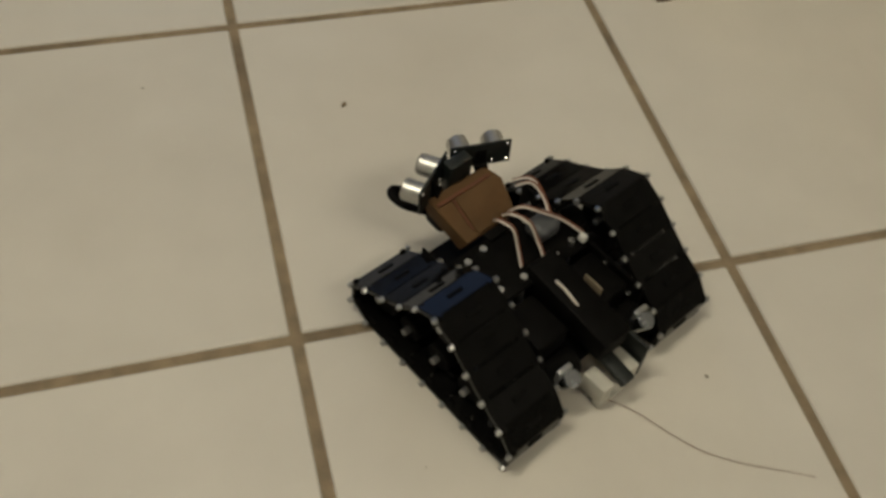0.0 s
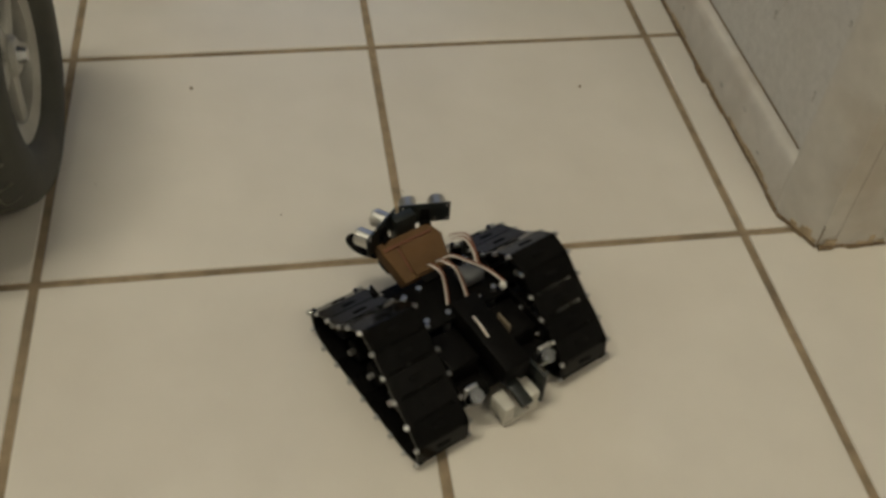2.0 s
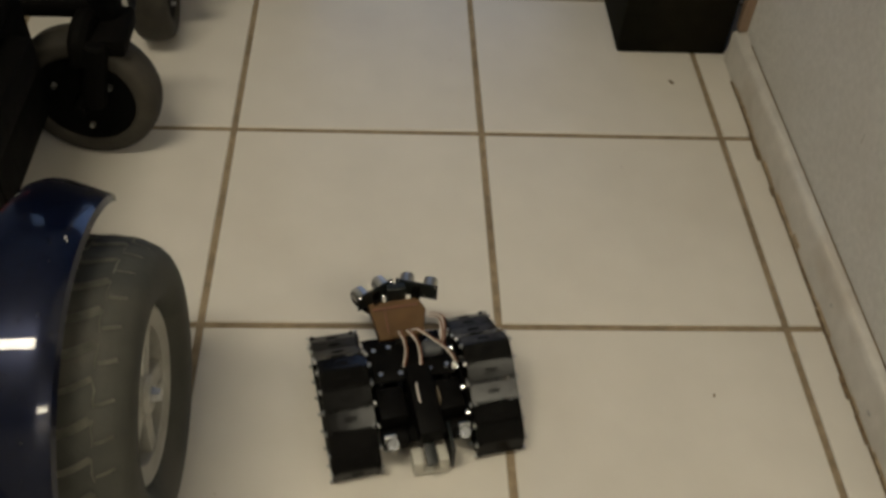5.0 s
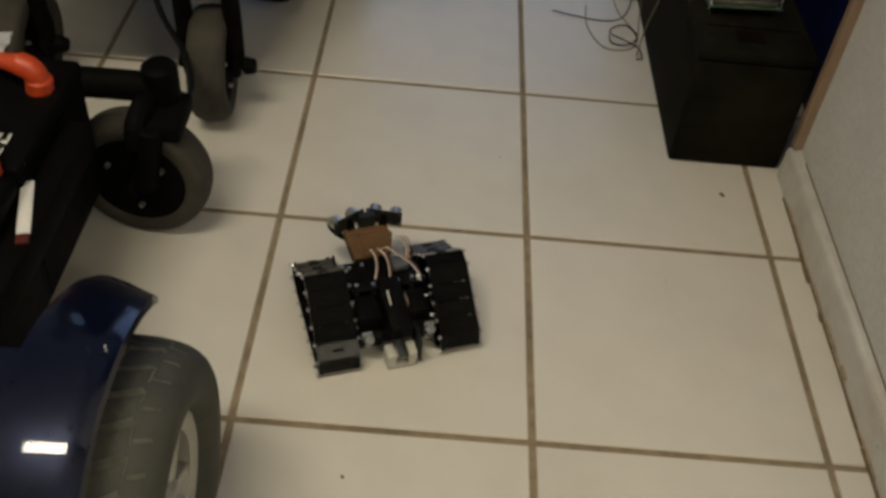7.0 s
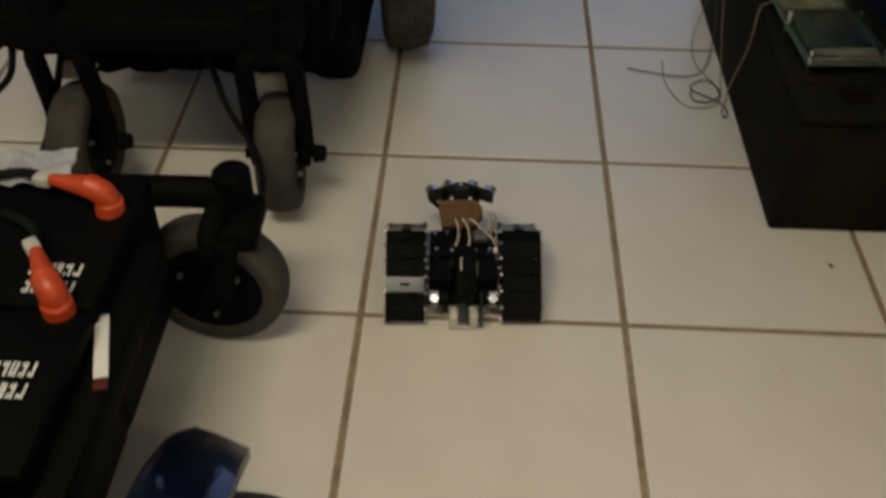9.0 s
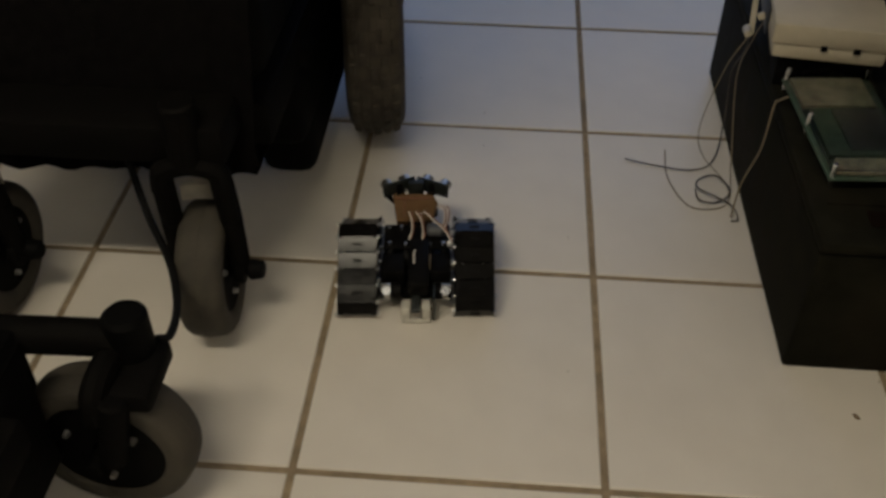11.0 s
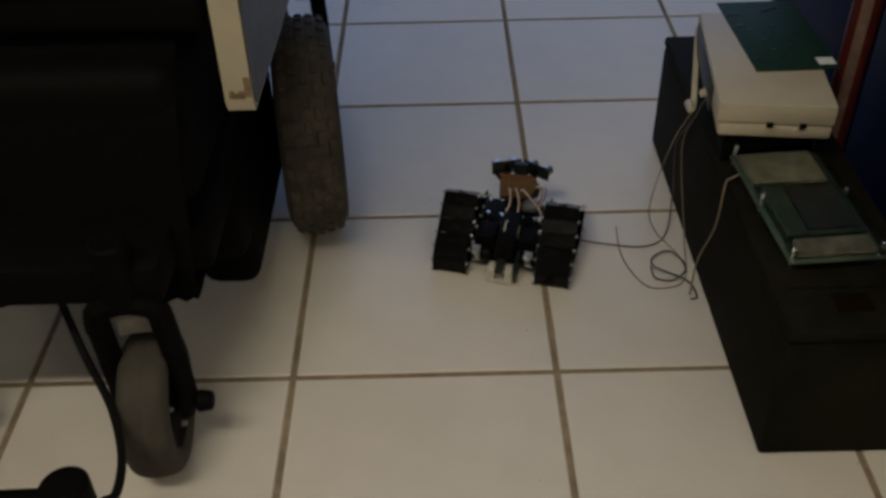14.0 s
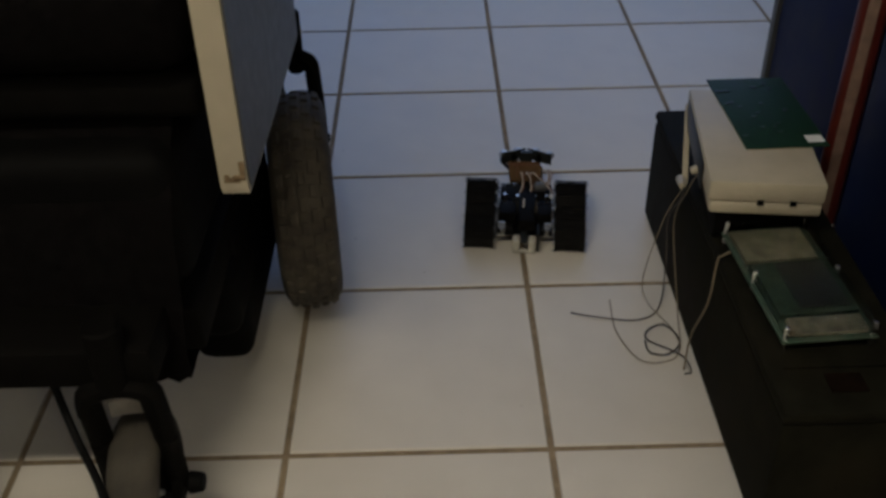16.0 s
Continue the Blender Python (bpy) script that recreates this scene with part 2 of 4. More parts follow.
def lathe(bm, prof, m, seg=48, closed=True):
    """Turns the profile of (along, radius) pairs about the local x axis, then moves it by m."""
    loops = []
    for a, r in prof:
        loops.append([bm.verts.new(m @ Vector((a, r * math.cos(2 * math.pi * i / seg), r * math.sin(2 * math.pi * i / seg)))) for i in range(seg)])
    k = len(loops)
    for j in range(k if closed else k - 1):
        u, v = loops[j], loops[(j + 1) % k]
        for i in range(seg):
            bm.faces.new((u[i], u[(i + 1) % seg], v[(i + 1) % seg], v[i]))
    return bm


def tyre_profile(w, r, inner, crown=0.25):
    """A rounded tyre's section of width w from the inner radius to r."""
    h, out = w / 2, []
    mid = inner + (r - inner) * 0.45
    for i in range(25):
        a = radians(235 - 290 * i / 24)
        c, q = math.cos(a), math.sin(a)
        out.append((h * math.copysign(abs(c) ** 0.75, c), mid + (r - mid) * math.copysign(abs(q) ** (2 * crown), q)))
    return out


# ---- structure ----
P = 0.333
"""Tile pitch."""


def build_floor():
    bm = box(bmesh.new(), -2.4, 2.4, -2.35, 5.35, -0.06, -0.0022)
    floor = whole("floor", bm, GROUT, "cream glazed ceramic tile floor with tan grout joints", "floor", kind="structure", smooth=False)
    g = 0.0042
    base = box(bmesh.new(), g, P - g, g, P - g, -0.02, 0.0, 0.0012, seg=1)
    me = finish(base, "tile", TILE, True)
    near = [(i, j) for i in range(-5, 4) for j in range(-5, 16)]
    rng = random.Random(4)
    for i, j in near:
        t = new("tile", me)
        t.parent = floor
        t.location = (i * P, j * P, rng.uniform(-0.0004, 0.0))
    rest = bmesh.new()
    for i in range(-7, 7):
        for j in range(-7, 16):
            if (i, j) not in near:
                box(rest, i * P + g, (i + 1) * P - g, j * P + g, (j + 1) * P - g, -0.02, -0.0002)
    ob = new("far_tiles", finish(rest, "far_tiles", TILE, False))
    ob.parent = floor
    tagged(ob, kind="stuff")
    return floor


def outline_wall(name, loop, z0, z1, material, label, chamfer=0.0, cat="wall"):
    bm = bmesh.new()
    lo = [bm.verts.new((x, y, z0)) for x, y in loop]
    hi = [bm.verts.new((x, y, z1)) for x, y in loop]
    n = len(loop)
    for i in range(n):
        bm.faces.new((lo[i], lo[(i + 1) % n], hi[(i + 1) % n], hi[i]))
    bm.faces.new(lo[::-1])
    bm.faces.new(hi)
    if chamfer:
        top = [e for e in bm.edges if all(abs(v.co.z - z1) < 1e-6 for v in e.verts)]
        bmesh.ops.bevel(bm, geom=top, offset=chamfer, segments=3, affect="EDGES", profile=0.5)
    return whole(name, bm, material, label, cat, kind="structure")


def rounded(x0, y0, x1, y1, r):
    """Footprint with the corner at x0, y0 rounded."""
    arc = [(x0 + r - r * math.cos(a), y0 + r - r * math.sin(a)) for a in [math.pi / 2 * i / 8 for i in range(9)]]
    return [(x0, y1), *arc, (x1, y0), (x1, y1)]


def build_room():
    outline_wall("wall_east", [(0.725, 0.0305), (0.862, 0.0305), (0.862, 0.8285), (0.725, 0.8285)], 0.0605, 2.6, PLASTER, "grey-white stippled plaster wall with a worn corner")
    outline_wall("baseboard", [(0.711, 0.0305), (0.775, 0.0305), (0.775, 0.8455), (0.711, 0.8455)], 0.001, 0.06, SKIRT, "off-white skirting with brown dirt along its foot", chamfer=0.0125, cat="baseboard")
    outline_wall("door_frame", [(0.7115, 0.03), (0.711, 0.021), (0.7305, -0.0262), (0.7475, -0.0268), (0.7475, 0.03)], 0.001, 2.6, SKIRT, "off-white painted corner post at the wall's end, stained at its foot", cat="door frame")
    outline_wall("trim_1", [(0.748, -0.0272), (0.797, -0.0275), (0.7985, -0.0255), (0.7985, 0.03), (0.748, 0.03)], 0.001, 2.6, SKIRT, "off-white painted door trim", cat="trim")
    outline_wall("trim_2", [(0.799, -0.0275), (0.8035, -0.0305), (0.809, -0.0285), (0.813, -0.0255), (0.8615, -0.0235), (0.8615, 0.03), (0.799, 0.03)], 0.001, 2.6, SKIRT, "off-white painted door trim", cat="trim")
    bm = box(bmesh.new(), 0.8625, 1.6, 0.086, 0.0995, 0.001, 0.082, 0.004)
    whole("baseboard_return", bm, SKIRT, "off-white skirting round the wall's end", "baseboard", kind="structure")
    bm = box(bmesh.new(), 0.8625, 1.6, 0.1, 0.3, 0.0, 2.6)
    whole("wall_return", bm, PLASTER, "grey-white plaster wall beside the passage", "wall", kind="structure")
    # dirt line where the skirting meets the tiles, with two dark gap strips
    rng = random.Random(9)
    bm = bmesh.new()
    y = 0.022
    while y < 0.79:
        n = rng.uniform(0.012, 0.05)
        w = rng.uniform(0.0025, 0.0065)
        box(bm, 0.711 - w, 0.7125, y, y + n * 0.97, 0.0, rng.uniform(0.001, 0.003), 0.0006, seg=1)
        y += n
    for k in range(9):
        box(bm, 0.731 + 0.0145 * k, 0.746 + 0.0145 * k, -0.0275 - rng.uniform(0.002, 0.005), -0.0245, 0.0, rng.uniform(0.001, 0.003), 0.0005, seg=1)
    for k in range(6):
        u = (k + 0.5) / 6
        box(bm, -0.0046, 0.0046, -rng.uniform(0.002, 0.0045), 0.001, 0.0, 0.002, 0.0005, pose(0.711 + 0.0195 * u, 0.021 - 0.0472 * u, 0, 0, 0, -67.5), seg=1)
    # dark strips drawn for the gaps at the post's corner and above the skirting
    box(bm, -0.0005, 0.0005, -0.0006, 0.0004, 0.0, 0.028, 0, pose(0.7305, -0.0265, 0, 0, 0, 0))
    box(bm, 0.7236, 0.7256, 0.05, 0.8, 0.0595, 0.0614)
    tagged(whole("dirt_and_seams", bm, DIRT, "brown dirt along the skirting's foot, with dark strips drawn for gaps", "dirt"), kind="stuff")
    bm = bmesh.new()
    y = 0.032
    while y < 0.78:
        n = rng.uniform(0.01, 0.06)
        box(bm, 0.7104, 0.7112, y, y + n * 0.98, 0.0015, 0.0015 + abs(rng.gauss(0.003, 0.003)) + 0.001)
        y += n
    for k in range(14):
        x = 0.733 + 0.13 * rng.random()
        box(bm, x, x + rng.uniform(0.004, 0.012), -0.0285, -0.0274, 0.0015, 0.003 + abs(rng.gauss(0.003, 0.005)))
    for k in range(7):
        u = rng.random()
        box(bm, -0.004, 0.004, -0.0006, 0.0006, 0.0015, 0.003 + abs(rng.gauss(0.003, 0.004)), 0, pose(0.711 + 0.0195 * u, 0.021 - 0.0472 * u, 0, 0, 0, -67.5))
    tagged(whole("skirting_stains", bm, STAIN, "brown damp stains on the skirting's foot", "dirt", smooth=False), kind="stuff")
    # scuffs on the wall and its skirting
    bm = bmesh.new()
    for y, z, n, h in ((0.16, 0.15, 0.0016, 0.016), (0.168, 0.13, 0.004, 0.01), (0.06, 0.11, 0.0016, 0.012), (0.3, 0.12, 0.003, 0.008), (0.45, 0.18, 0.002, 0.012), (0.05, 0.2, 0.004, 0.006)):
        box(bm, 0.7243, 0.7252, y, y + n, z, z + h)
    for y, z in ((0.2, 0.02), (0.14, 0.035), (0.34, 0.028), (0.09, 0.018)):
        box(bm, 0.7103, 0.7112, y, y + rng.uniform(0.004, 0.01), z, z + rng.uniform(0.002, 0.005))
    tagged(whole("wall_scuffs", bm, SCUFF, "faint grey scuffs on the wall and skirting", "dirt", smooth=False), kind="stuff")
    # unseen walls added to close the room; their grey sets the bounced fill
    outline_wall("wall_south", [(-2.4, -2.3), (2.4, -2.3), (2.4, -2.2), (-2.4, -2.2)], 0, 2.6, DIM, "plain grey wall out of view, closing the room")
    outline_wall("wall_west", [(-1.9, -2.199), (-1.8, -2.199), (-1.8, 5.3), (-1.9, 5.3)], 0, 2.6, DIM, "plain grey wall out of view, closing the room")
    outline_wall("wall_far_east", [(2.0, -2.199), (2.1, -2.199), (2.1, 5.3), (2.0, 5.3)], 0, 2.6, DIM, "plain grey wall out of view, closing the room")
    # far wall with the opening that lets the daylight in
    bm = box(bmesh.new(), -1.799, -1.5, 4.0, 4.1, 0, 2.6)
    box(bm, 1.9, 1.999, 4.0, 4.1, 0, 2.6)
    box(bm, -1.5, 1.9, 4.0, 4.1, 2.2, 2.6)
    box(bm, -1.5, 1.9, 4.0, 4.1, 0, 0.4)
    whole("wall_north", bm, DIM, "plaster wall with an open window to daylight", "wall", kind="structure", smooth=False)
    bm = box(bmesh.new(), -3, 4, 6.3, 6.35, -0.5, 3.5)
    whole("backdrop", bm, OUTSIDE, "pale blue daylight outside the window", "sky", kind="structure", smooth=False)
    bm = box(bmesh.new(), -2.4, 2.4, -2.3, 5.3, 2.601, 2.7)
    whole("ceiling", bm, CEIL, "white painted ceiling", "ceiling", kind="structure", smooth=False)
    bm = box(bmesh.new(), 0.712, 0.7745, 0.8295, 0.8455, 0.0605, 2.05, 0.003)
    whole("door_trim", bm, TRIMW, "beige reddish vertical trim along the wall's far edge", "trim", kind="structure")


def build_lamp(x, y):
    t = thing("ceiling_and_fill_lamp", "unseen white ceiling batten with two lit tubes; the second batten is added fill", "lamp", (x, y, 2.6), "ceiling tubes")
    part("housing", box(bmesh.new(), x - 0.62, x + 0.62, y - 0.14, y + 0.14, 2.52, 2.6, 0.006), CEIL, t)
    for k in (-0.08, 0.08):
        part("lit_tube", cyl(bmesh.new(), (x - 0.59, y + k, 2.485), (x + 0.59, y + k, 2.485), 0.013), TUBE, t, "glowing white glass tube")
        for s in (-1, 1):
            part("tube_holder", box(bmesh.new(), x + s * 0.605 - 0.014, x + s * 0.605 + 0.014, y + k - 0.016, y + k + 0.016, 2.468, 2.52, 0.003), CEIL, t)


build_floor()
build_room()
# the second batten only houses the added fill lamp
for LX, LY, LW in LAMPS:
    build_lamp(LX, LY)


# ---- the two power wheelchairs ----
def drive_wheel(chair, cx, cy, r, w, spokes=True, face=1, rubber=None, blocks=30, rim=0.54, metal=None, toe=0):
    """A wheel on the x axis; its outer face looks along face."""
    rubber = rubber or RUBBER
    m = pose(cx, cy, r, 0, 0, toe)
    wheel = new("wheel")
    wheel.parent = chair
    rim_r = r * rim
    bm = lathe(bmesh.new(), tyre_profile(w, r - 0.004, rim_r, 0.36), m, 64)
    tyre = part("tyre", bm, rubber, wheel, "worn grey rubber tyre with a block tread")
    bm = bmesh.new()
    rng = random.Random(blocks)
    if rim > 0.55:
        # small knobs in five staggered rows
        for row, (x, lift, tilt) in enumerate(((-0.34, 0.0048, 24), (-0.17, 0.0011, 9), (0.0, 0.0, 0), (0.17, 0.0011, -9), (0.34, 0.0048, -24))):
            for i in range(blocks):
                a = 2 * math.pi * (i + 0.5 * (row % 2) + rng.uniform(-0.08, 0.08)) / blocks
                mm = m @ Matrix.Rotation(a, 4, "X") @ Matrix.Translation((x * w, 0, r - 0.004 - lift)) @ Matrix.Rotation(radians(-tilt), 4, "Y")
                h = math.pi * r / blocks * rng.uniform(0.5, 0.66)
                box(bm, -w * 0.062, w * 0.062, -h, h, -0.005, rng.uniform(0.0028, 0.0042), 0.0014, mm, seg=1)
    else:
        # shallow dust-filled sipes: slanted cross lines and broken rings that follow the crown
        mid = rim_r + (r - 0.004 - rim_r) * 0.45

        def crown_at(u):
            c = min(0.999, abs(2 * u)) ** (1 / 0.75)
            return mid + (r - 0.004 - mid) * math.sqrt(1 - c * c) ** 0.72

        def ribbon(pts, half):
            lo, hi = [], []
            for (u0, a0), (u1, a1) in zip(pts, pts[1:] + [(2 * pts[-1][0] - pts[-2][0], 2 * pts[-1][1] - pts[-2][1])]):
                du, da = (u1 - u0) * w, (a1 - a0) * r
                n = math.hypot(du, da)
                for sgn, lst in ((-1, lo), (1, hi)):
                    u, a = u0 - sgn * half * da / n / w, a0 + sgn * half * du / n / r
                    R2 = crown_at(u) + 0.0005
                    lst.append(bm.verts.new(m @ Vector((u * w, R2 * math.cos(a), R2 * math.sin(a)))))
            for k in range(len(lo) - 1):
                bm.faces.new((lo[k], lo[k + 1], hi[k + 1], hi[k]))

        for u in (0.09, 0.31):
            for k in range(blocks):
                a = 2 * math.pi * k / blocks
                ribbon([(u + rng.uniform(-0.01, 0.01), a + 0.23 / blocks * 2 * math.pi * q) for q in range(4)], rng.uniform(0.0004, 0.0009))
        for u0, u1, off, half, lean in ((-0.4, -0.16, 0.3, 0.0042, 0.08), (-0.15, 0.08, 0.0, 0.0042, 0.08), (0.1, 0.3, 0.35, 0.0034, 0.08), (0.32, 0.42, 0.6, 0.0015, 0.03)):
            for i in range(blocks):
                a = 2 * math.pi * (i + off) / blocks + rng.uniform(-0.015, 0.015)
                ribbon([(u0 + (u1 - u0) * k / 4, a - face * lean * (k / 4) ** 1.5) for k in range(5)], half * rng.uniform(0.6, 1.2))
        bmesh.ops.solidify(bm, geom=bm.faces[:], thickness=0.0009)
    part("tread", bm, rubber if rim > 0.55 else DUST, tyre, "" if rim > 0.55 else "dusty tread grooves")
    bm = lathe(bmesh.new(), [(-w * 0.4, rim_r * 1.04), (-w * 0.4, rim_r * 0.9), (w * 0.3, rim_r * 0.76), (w * 0.37, rim_r * 0.78), (w * 0.395, rim_r * 0.98), (w * 0.37, rim_r * 1.06)], m @ Matrix.Diagonal((face, 1, 1, 1)), 48)
    rim = part("rim", bm, metal or ALLOY, wheel, "black wheel rim" if metal else "silver painted wheel rim")
    if spokes:
        for i in range(5):
            a = 2 * math.pi * (i + 0.3) / 5
            bm = box(bmesh.new(), w * 0.27, w * 0.36, -0.0095, 0.0095, 0.012, rim_r * 0.82, 0.003, m @ Matrix.Diagonal((face, 1, 1, 1)) @ Matrix.Rotation(a, 4, "X"))
            part("spoke", bm, ALLOY, rim)
    bm = cyl(bmesh.new(), m @ Vector((face * w * 0.1, 0, 0)), m @ Vector((face * w * 0.4, 0, 0)), 0.022, 0.018, 24, 0.003)
    part("hub", bm, metal or ALLOY, rim)
    part("hub_bolt", cyl(bmesh.new(), m @ Vector((face * w * 0.4, 0, 0)), m @ Vector((face * w * 0.46, 0, 0)), 0.008, 0.006, 6), metal or CHROME, rim, "hub bolt")
    # plain black disc that fills the gaps between the spokes
    bm = lathe(bmesh.new(), [(-w * 0.35, 0.002), (-w * 0.35, rim_r * 0.88), (-w * 0.3, rim_r * 0.88), (-w * 0.3, 0.002)], m @ Matrix.Diagonal((face, 1, 1, 1)), 40)
    part("wheel_back", bm, BLACK, rim, "plain black disc behind the spokes")
    return wheel


def caster(chair, cx, cy, r, w, turn, fork_top, one_sided=False, hub=0.63):
    """A caster wheel whose axle is turned about the upright by turn degrees."""
    m = pose(cx, cy, r, 0, 0, turn)
    wheel = new("caster_wheel")
    wheel.parent = chair
    part("tyre", lathe(bmesh.new(), tyre_profile(w, r, r * (hub - 0.01), 0.33), m, 56), RUBBERD, wheel, "smooth grey solid rubber tyre")
    for u in (-0.2, 0.0, 0.2):
        band = lathe(bmesh.new(), [(u * w - 0.0016, r - 0.006), (u * w - 0.0013, r + 0.0006 - abs(u) * 0.012), (u * w + 0.0013, r + 0.0006 - abs(u) * 0.012), (u * w + 0.0016, r - 0.006)], m, 48)
        part("tread_rib", band, RUBBERD, wheel, "thin raised tread rib")
    bm = lathe(bmesh.new(), [(-w * 0.42, 0.012), (-w * 0.34, r * 0.4), (-w * 0.42, r * hub), (w * 0.42, r * hub), (w * 0.34, r * 0.4), (w * 0.42, 0.012)], m, 40)
    part("hub", bm, BLACKP, wheel, "black plastic wheel hub")
    for s in (-1, 1):
        for i in range(3):
            a = 2 * math.pi * i / 3 + 0.5
            c = Vector((s * w * 0.37, 0.45 * r * math.cos(a), 0.45 * r * math.sin(a)))
            part("bolt", cyl(bmesh.new(), m @ c, m @ (c + Vector((s * 0.006, 0, 0))), 0.004, 0.003, 8), STEEL, wheel)
    part("axle", cyl(bmesh.new(), m @ Vector((-w * 0.5 - 0.022, 0, 0)), m @ Vector((w * 0.5 + 0.022, 0, 0)), 0.008, None, 12, 0.001), BLACK, wheel)
    fork = new("fork")
    fork.parent = chair
    k = w * 0.5 + 0.007
    top = fork_top - r
    sides = (1,) if one_sided else (-1, 1)
    for s in sides:
        path = [(s * k, 0, 0), (s * k, -0.004, top * 0.5), (s * (k - 0.001), -0.012, top - 0.02)]
        bm = bmesh.new()
        for a, b in zip(path, path[1:]):
            cyl(bm, m @ Vector(a), m @ Vector(b), 0.013, None, 12, 0.002)
        cyl(bm, m @ Vector((s * k - 0.006, 0, 0)), m @ Vector((s * k + 0.006, 0, 0)), 0.02, None, 18, 0.002)
        part("fork_leg", bm, BLACK, fork)
    bm = tube(bmesh.new(), [m @ Vector(p) for p in ((-k, -0.012, top - 0.03), (-k * 0.85, -0.013, top - 0.004), (0, -0.014, top + 0.006), (k * 0.85, -0.013, top - 0.004), (k, -0.012, top - 0.03))], 0.013, 10, 6)
    part("fork_crown", bm, BLACK, fork)
    return fork, m


def blue_chair():
    c = thing("power_wheelchair", "blue power wheelchair with its seat off and batteries bare", "wheelchair", (-0.28, 0.3, 0))
    cx, cy, r, w = -0.048, 0.142, 0.143, 0.128
    drive_wheel(c, cx, cy, r, w, blocks=30)
    drive_wheel(c, -0.62, cy, r, w, face=-1)
    # fender: a shell over the wheel, swept from front to back
    for x0, x1, mir in ((-0.094, -0.023, 1), (-0.63, -0.562, -1)):
        bm = bmesh.new()
        rows = []
        for i in range(29):
            a = radians(39 + (165 - 39) * i / 28)
            near = 0.009 * math.exp(-i / 2.6)
            far = 0.007 * math.exp(-i / 0.8)
            row = []
            for u, R in ((0, 0.13), (0.0, 0.178), (0.05, 0.186), (0.16, 0.1885), (0.3, 0.1865), (0.5, 0.1835), (0.7, 0.1795), (0.86, 0.176), (0.975, 0.174), (1.0, 0.168)):
                R -= (R - 0.1775 - 0.0028 * (1 - (2 * u - 1) ** 2)) * min(1, i / 9) if 0.0 < u < 0.9 else 0
                k = x0 + far + (x1 - near - x0 - far) * u
                k = k if mir > 0 else x0 + x1 - k
                row.append((k, cy + R * math.cos(a), r + R * math.sin(a)))
            rows.append([bm.verts.new(p) for p in row])
        for a, b in zip(rows, rows[1:]):
            for j in range(len(a) - 1):
                bm.faces.new((a[j], a[j + 1], b[j + 1], b[j]))
        bmesh.ops.solidify(bm, geom=bm.faces[:], thickness=0.003)
        fender = part("fender", bm, BLUE, c, "glossy dark blue curved mudguard")
        if mir > 0:
            for k, (dx, n) in enumerate(((0.0, 0.0026), (0.002, 0.0016))):
                a = radians(84 + 1.2 * k)
                part("print_mark", box(bmesh.new(), -0.0006, 0.0006, -n / 2, n / 2, 0.0, 0.0006, 0, pose(x1 - 0.011 + dx, cy + 0.1795 * math.cos(a), r + 0.1795 * math.sin(a), math.degrees(a) - 90, 0, 25 * k)), WHITEP, fender, "small white printed mark", smooth=False)
    # shell between the fenders
    bm = box(bmesh.new(), -0.54, -0.0985, -0.16, 0.2, 0.13, 0.27, 0.012, seg=3)
    part("shell", bm, BLUEIN, c, "dark blue plastic base shell")
    bm = box(bmesh.new(), -0.5, -0.15, -0.12, 0.16, 0.2705, 0.33, 0.02, seg=3)
    part("shell_lid", bm, BLACKP, c, "black plastic cover")
    # battery tray and rails
    bm = box(bmesh.new(), -0.55, -0.21, 0.215, 0.62, 0.07, 0.09, 0.004)
    part("battery_tray", bm, BLACK, c, "black steel tray under the batteries")
    for x in (-0.222, -0.55):
        part("side_rail", box(bmesh.new(), x - 0.012, x + 0.02, 0.2, 0.6, 0.09, 0.2, 0.004), BLACK, c)
        part("upper_rail", box(bmesh.new(), x + 0.022, x + 0.052, 0.2, 0.53, 0.2, 0.24, 0.006), BLACK, c)
    part("cross_rail", box(bmesh.new(), -0.56, -0.225, 0.61, 0.64, 0.1, 0.21, 0.004), BLACK, c)
    bm = box(bmesh.new(), -0.0065, 0.0065, -0.038, 0.038, 0, 0.003, 0.0008, pose(-0.189, 0.386, 0.2405, 0, 0, 16))
    strip = part("reflector_strip", bm, WHITEP, c, "white adhesive strip")
    part("strip_end", box(bmesh.new(), -0.006, 0.006, -0.052, -0.04, 0, 0.004, 0.001, pose(-0.189, 0.386, 0.2405, 0, 0, 16)), RED, strip, "small red tip")
    # front casters on their arms
    for cxx, s in ((-0.156, 1), (-0.548, -1)):
        caster(c, cxx - 0.008 * s, 0.633, 0.087, 0.05, 86 * s, 0.182, True, 0.7)
        sx = cxx + 0.022 * s
        part("caster_stem", cyl(bmesh.new(), (sx, 0.664, 0.155), (sx, 0.664, 0.228), 0.0215, None, 24, 0.005), BLACKP, c, "black capped caster barrel")
        part("stem_yoke", box(bmesh.new(), sx - 0.02, sx + 0.032 if s > 0 else sx + 0.02, 0.605, 0.68, 0.155, 0.18, 0.006), BLACK, c)
        part("fork_arm", cyl(bmesh.new(), (sx, 0.603, 0.178), (cxx + 0.006 * s, 0.6, 0.09), 0.015, 0.014, 16, 0.003), BLACK, c)
        part("caster_arm", cyl(bmesh.new(), (sx, 0.662, 0.195), (sx - s * 0.17, 0.655, 0.198), 0.0185, None, 20, 0.002), BLACK, c)
    for x in (-0.3, -0.42):
        part("lower_tube", cyl(bmesh.new(), (x, 0.6, 0.1), (x, 0.72, 0.1), 0.014), BLACK, c)
    return c


